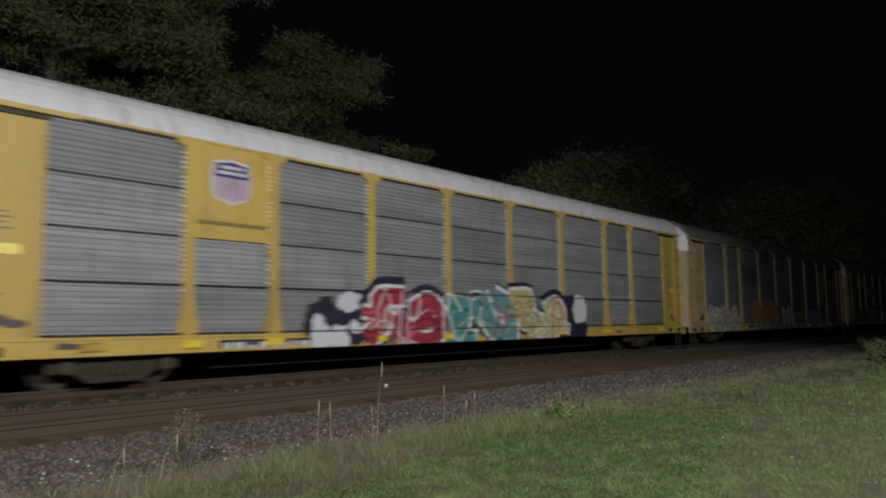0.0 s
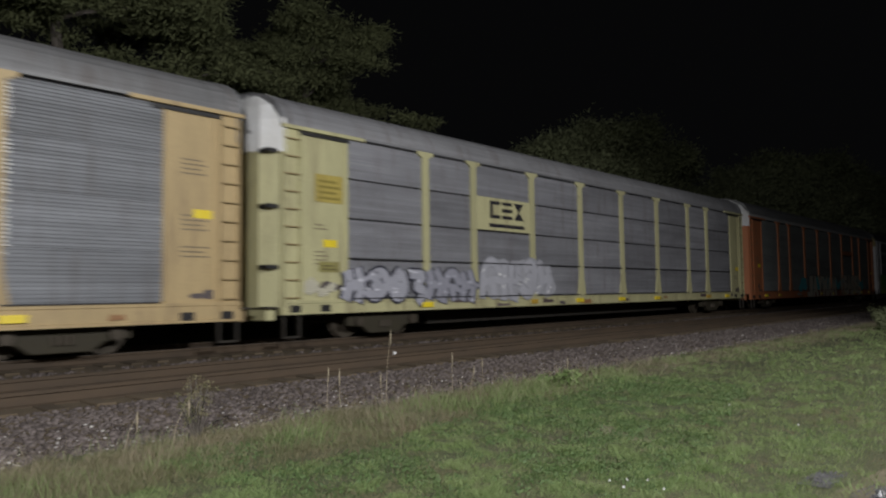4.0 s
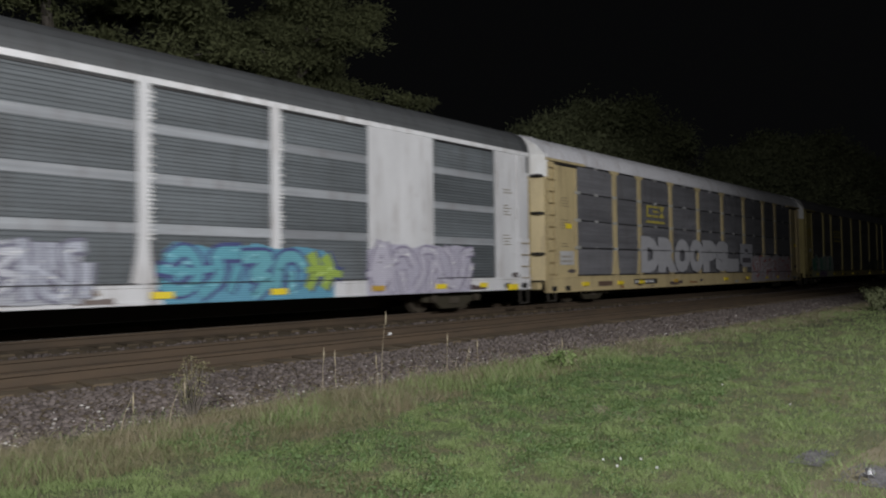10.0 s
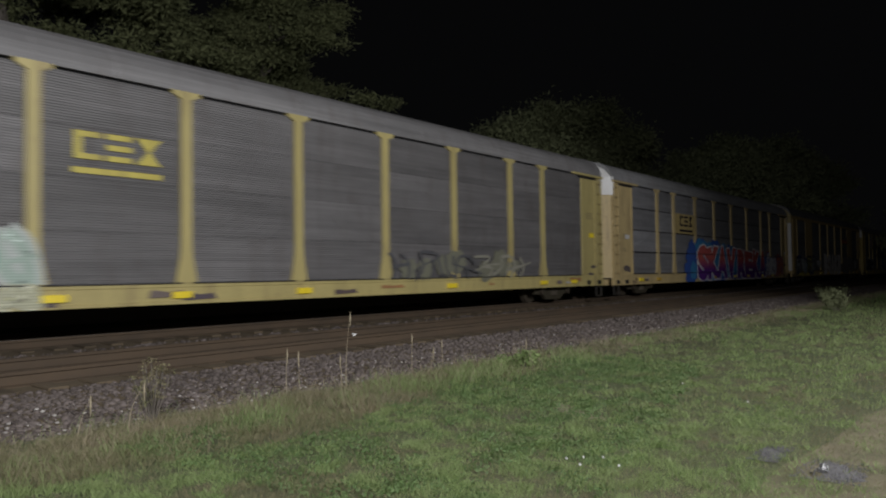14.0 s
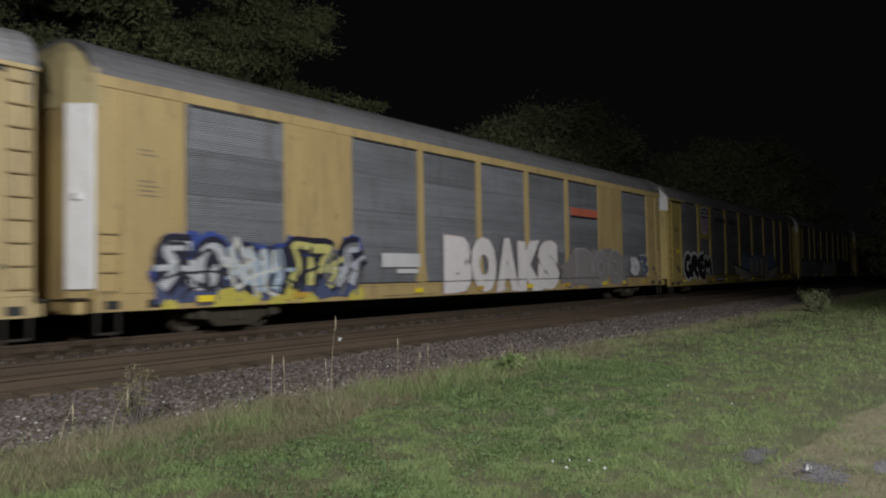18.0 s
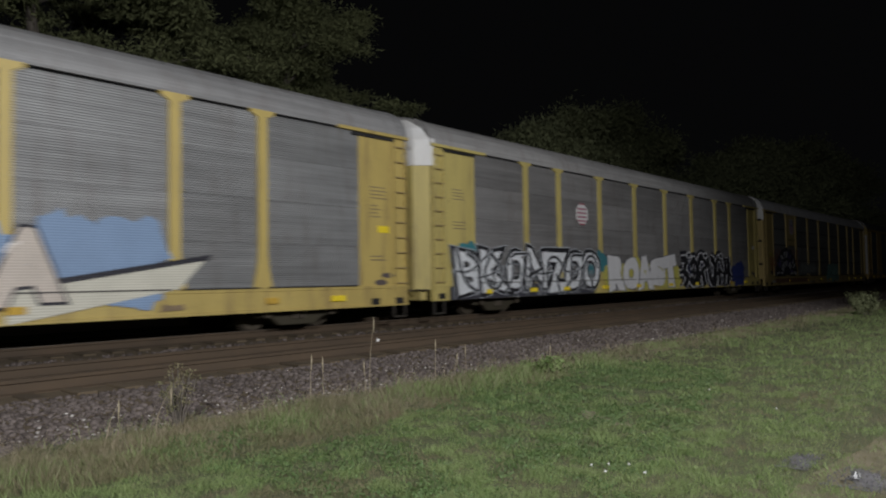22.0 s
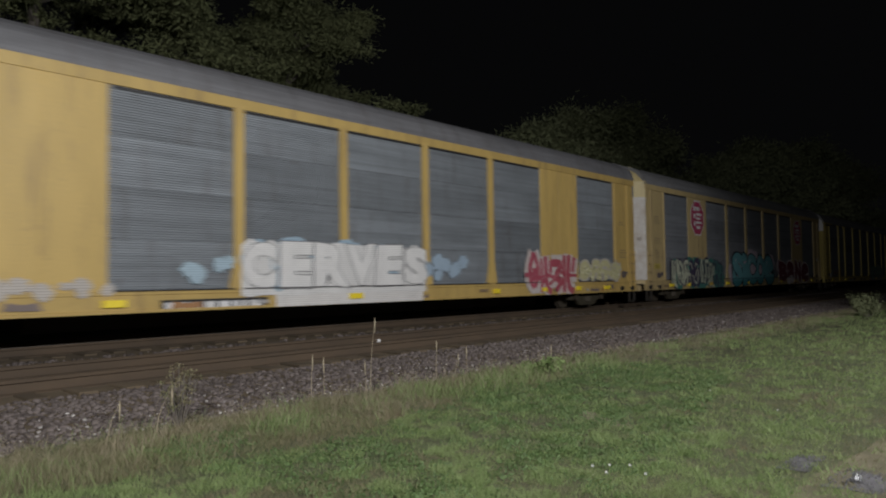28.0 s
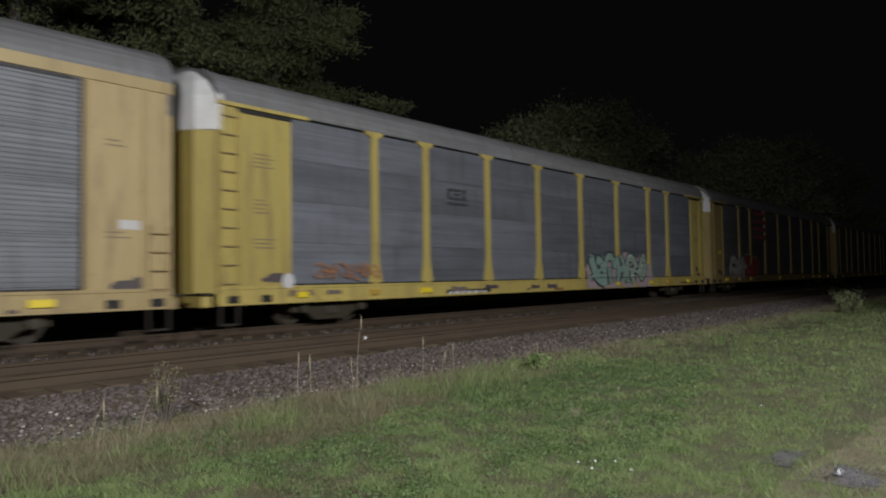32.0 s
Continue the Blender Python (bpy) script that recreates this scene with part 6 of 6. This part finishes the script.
for u in (17.4, 19.4, 21.4):
    decal(c, "graffiti_dot", [ring(u, 1.98, 0.3, 0.16, 14)], -0.074, spray((0.56, 0.57, 0.6)))
    decal(c, "graffiti_dot", [ring(u, 1.98, 0.2, 0.1, 14)], -0.077, spray((0.03, 0.03, 0.04)))
mist(c, 22.4, 25.0, 0.5, 1.75, (0.04, 0.06, 0.22), 71, "dark blue spray paint", 10, -0.052)

# 12: white-roofed shield car
c = CARS[12] = autorack("yellow and grey autorack railcar with white roof and shield emblem", (0.60, 0.42, 0.09), (0.28, 0.285, 0.29), (0.74, 0.74, 0.77), "white", slots=True, latches=True, brackets=False, sill=0.4)
put("plate", bar(4.5, 6.47, -0.02, 0.03, 2.8, 4.7), paint((0.60, 0.42, 0.11)), c)
shield(c, 5.15, 5.95, 3.5, 4.42, -0.03)
decal(c, "plate_print", [rect(4.75, 6.2, 3.12, 3.2)], -0.03, paint((0.3, 0.22, 0.07)))
wild(c, 1.5, 6.9, 1.3, 2.7, [(0.34, 0.14, 0.12)], None, 58, 7, "faint red spray strokes", thick=0.4, chips=0, above=-0.006)
fan = [(4.2 + 2.1 * math.cos(a) * (1 + 0.07 * (k % 2)), 1.0 + 1.55 * math.sin(a) * (1 + 0.1 * (k % 2))) for k, a in enumerate(math.pi * q / 14 for q in range(15))]
decal(c, "graffiti_fill", [(fan, [tuple(range(15))])], -0.0625, spray((0.05, 0.05, 0.065)), "black fan of graffiti")
rnd = random.Random(45)
for k in range(13):
    a = math.pi * (0.06 + 0.88 * k / 12) + rnd.uniform(-0.05, 0.05)
    for r0, r1, wide in ((0.35, 0.62, 0.1), (0.68, 0.98, 0.085)):
        turn, a0 = rnd.uniform(-0.12, 0.12), a + rnd.uniform(-0.05, 0.05)
        pts = [(4.2 + 2.1 * r * math.cos(a0 + w), 1.0 + 1.5 * r * math.sin(a0 + w)) for r, w in ((r0, -wide * 0.5), (r0 * 1.05, wide * 0.7), (r1, wide * 0.6 + turn), (r1 * 0.93, -wide * 0.8 + turn))]
        decal(c, "letter", [(pts, [(0, 1, 2, 3)])], -0.0665, spray(((0.6, 0.6, 0.64), (0.62, 0.62, 0.66), (0.22, 0.18, 0.42))[rnd.randrange(3)]), "white and violet graffiti shards")
wild(c, 7.2, 10.8, 0.97, 1.7, [(0.33, 0.36, 0.35)], (0.25, 0.27, 0.26), 47, 5, "faint pale graffiti")
mist(c, 13.9, 17.2, 0.5, 1.8, (0.24, 0.42, 0.4), 73, "pale turquoise spray paint", 10)
wild(c, 13.9, 17.4, 0.4, 1.75, [(0.26, 0.46, 0.42)], (0.3, 0.5, 0.46), 48, 3, "pale turquoise graffiti", thick=1.4)
wild(c, 0.9, 2.0, 1.1, 2.2, [(0.42, 0.17, 0.1)], None, 74, 2, "faint red spray strokes", thick=0.6, chips=0)
decal(c, "rust", [rect(1.9, 9.0, 0.55, 0.8)], -0.036, paint((0.33, 0.17, 0.08)))
notice(c, 0.95, 1.5, 2.1, 2.3, (0.62, 0.5, 0.03), (0.35, 0.28, 0.03), 2)

# 13: solid plates, puffy white letters
c = CARS[13] = autorack("deep yellow and grey autorack railcar with puffy white graffiti", (0.64, 0.41, 0.05), (0.27, 0.295, 0.32), (0.20, 0.20, 0.21), (0.6, 0.42, 0.08), "B", edge_strip=M_WHITE, lift=0.1)
mist(c, 8.0, 9.2, 1.0, 1.6, (0.4, 0.52, 0.6), 59, "pale blue spray paint", 5)
mist(c, 9.2, 14.4, 0.9, 2.05, (0.36, 0.48, 0.58), 60, "pale blue spray-paint cloud", 24)
mist(c, 14.6, 16.8, 1.0, 1.7, (0.36, 0.46, 0.56), 61, "pale blue spray paint", 8)
fill_block(c, 9.3, 15.0, 0.75, 1.98, (0.64, 0.63, 0.62), 86, "white spray-paint fill behind letters", -0.058)
word(c, "CERVES", 9.3, 15.1, 0.95, 1.92, (0.68, 0.67, 0.66), (0.12, 0.12, 0.13), 49, 0.06, fat=0.07, rim=0.085, label="puffy white graffiti letters", fatness=0.90)
decal(c, "graffiti_base", [rect(10.2, 14.9, 0.37, 0.95)], -0.05, spray((0.62, 0.6, 0.58)), "white painted base under letters")
mist(c, 4.2, 6.8, 0.8, 1.2, (0.5, 0.46, 0.42), 62, "whitish paint smear", 12)
wild(c, 19.8, 22.6, 0.5, 1.9, [(0.45, 0.1, 0.14), (0.42, 0.09, 0.12)], (0.62, 0.55, 0.52), 50, 4, "red graffiti letters with pale edges", rim=0.2, thick=0.9, cloud=(0.6, 0.54, 0.52), halo=0.15)
wild(c, 23.0, 26.0, 0.87, 1.72, [(0.55, 0.52, 0.3)], (0.5, 0.46, 0.42), 51, 4, "pale yellow graffiti letters", thick=1.0)
stencil(c, 7.6, 10.0, 0.5, 0.75)

# 14: red octagon emblem
c = CARS[14] = autorack("tan-yellow and grey autorack railcar with red octagon emblems and graffiti", (0.57, 0.40, 0.12), (0.27, 0.285, 0.31), (0.26, 0.262, 0.27), (0.6, 0.45, 0.14), "B", edge_strip=surface("worn_white_paint", (0.6, 0.58, 0.55), (0.4, 0.33, 0.26), 0.6, amount=0.8, scale=3), rib=0.085, lift=0.1, teeth="right")
octagon(c, 4.72, 6.28, 2.95, 4.55)
octagon(c, 21.1, 22.7, 2.95, 4.5)
mist(c, 2.4, 8.5, 0.5, 1.9, (0.06, 0.2, 0.17), 63, "dark green spray-paint cloud", 30)
wild(c, 2.4, 8.5, 0.5, 1.9, [(0.5, 0.53, 0.4), (0.06, 0.05, 0.09), (0.45, 0.5, 0.38), (0.08, 0.2, 0.18)], (0.05, 0.04, 0.08), 52, 10, "pale green and black tangled graffiti", rim=0.16, thick=0.85, chips=4)
wild(c, 2.6, 8.3, 0.6, 1.8, [(0.56, 0.58, 0.44), (0.04, 0.04, 0.06)], None, 84, 8, "thin pale and black lines of graffiti", thick=0.25, chips=0, above=0.006)
mist(c, 9.5, 16.8, 0.7, 2.35, (0.55, 0.46, 0.52), 64, "pale pink spray-paint cloud", 24)
word(c, "SiCOe", 9.9, 16.5, 0.6, 2.2, (0.15, 0.38, 0.42), (0.02, 0.03, 0.04), 53, 0.08, fat=0.075, rim=0.11, label="turquoise bubble graffiti letters with black edges", fatness=0.96, material=two_tone((0.17, 0.42, 0.46), (0.05, 0.2, 0.22), 0.75, 1.05), shine=(0.5, 0.62, 0.64))
mist(c, 17.3, 24.3, 0.7, 1.9, (0.55, 0.47, 0.48), 92, "pale pink spray paint", 20)
word(c, "BaNe", 17.7, 24.0, 0.62, 1.92, (0.2, 0.05, 0.07), (0.68, 0.62, 0.62), 54, 0.13, fat=0.075, rim=0.11, label="dark red graffiti letters with pale edges", fatness=0.90)
notice(c, 0.75, 1.35, 1.4, 1.62, (0.55, 0.4, 0.03), (0.3, 0.22, 0.03), 2)

# 15: last car to pass close by
c = CARS[15] = autorack("yellow and blue-grey autorack railcar with pale green graffiti", (0.62, 0.45, 0.05), (0.235, 0.25, 0.285), (0.27, 0.272, 0.28), "white")
logo_bars(c, 7.4, 8.3, 3.1, 3.55, (0.07, 0.07, 0.08), "faded black initials")
mist(c, 15.4, 21.0, 0.5, 1.95, (0.5, 0.4, 0.42), 65, "pale pink spray-paint cloud", 24)
wild(c, 15.8, 20.6, 0.55, 1.95, [(0.3, 0.44, 0.38), (0.36, 0.46, 0.38)], (0.05, 0.05, 0.06), 55, 5, "pale green graffiti letters with black edges", thick=0.95)
decal(c, "white_disc", [ring(1.75, 1.02, 0.17, 0.17, 16)], -0.045, M_WHITE)
wild(c, 2.5, 4.6, 1.0, 1.45, [(0.42, 0.2, 0.1)], None, 90, 6, "faded orange scribble", thick=0.4, chips=0)
stencil(c, 7.3, 9.4, 0.52, 0.7)

# 16 and on: far cars in the dark
c = CARS[16] = autorack("brown-grey autorack railcar with red emblem bars in the dark", (0.5, 0.34, 0.08), (0.2, 0.19, 0.19), (0.3, 0.3, 0.3), "white")
decal(c, "emblem", [rect(6.9, 9.3, 3.0 + 0.45 * i, 3.25 + 0.45 * i) for i in range(4)], -0.06, paint((0.5, 0.12, 0.1)), "stack of red and white bars")
wild(c, 2.8, 7.6, 0.55, 2.0, [(0.5, 0.48, 0.46), (0.4, 0.07, 0.06), (0.42, 0.08, 0.06)], (0.4, 0.38, 0.36), 56, 4, "red and white graffiti")
CARS[17] = autorack("dark autorack railcar far down the train", (0.5, 0.36, 0.09), (0.22, 0.22, 0.23), (0.28, 0.28, 0.285), "white")
CARS[18] = autorack("dark autorack railcar far down the train", (0.5, 0.36, 0.09), (0.22, 0.22, 0.23), (0.28, 0.28, 0.285), "white")
CARS[0] = autorack("yellow autorack railcar that has just passed", YEL, GALV, (0.3, 0.3, 0.31), "white")


def run(t):
    """How far the train's first car stands along the track at t seconds."""
    return 2.937 - 12.6335 * t + 0.012053 * t * t


def motions():
    for k, car in CARS.items():
        walk(car, [(t, pose(run(t) + (k - 1) * PITCH + LENGTH / 2, TRACK_FAR, 0)) for t in range(33)])
    steps = [i / FPS for i in range(32 * FPS + 1)]
    led = {}
    for wheels in SPINNING:
        x, y, z = wheels.location
        if x not in led:
            walk(wheels, [(t, pose(x, y, z, 0, math.degrees((run(t) - run(0)) / 0.42), 0)) for t in steps])
            led[x] = wheels.animation_data
        else:       # the other wheelsets turn just alike
            wheels.rotation_mode = "QUATERNION"
            keys = wheels.animation_data_create()
            keys.action = led[x].action
            keys.action_slot = led[x].action_slot


motions()
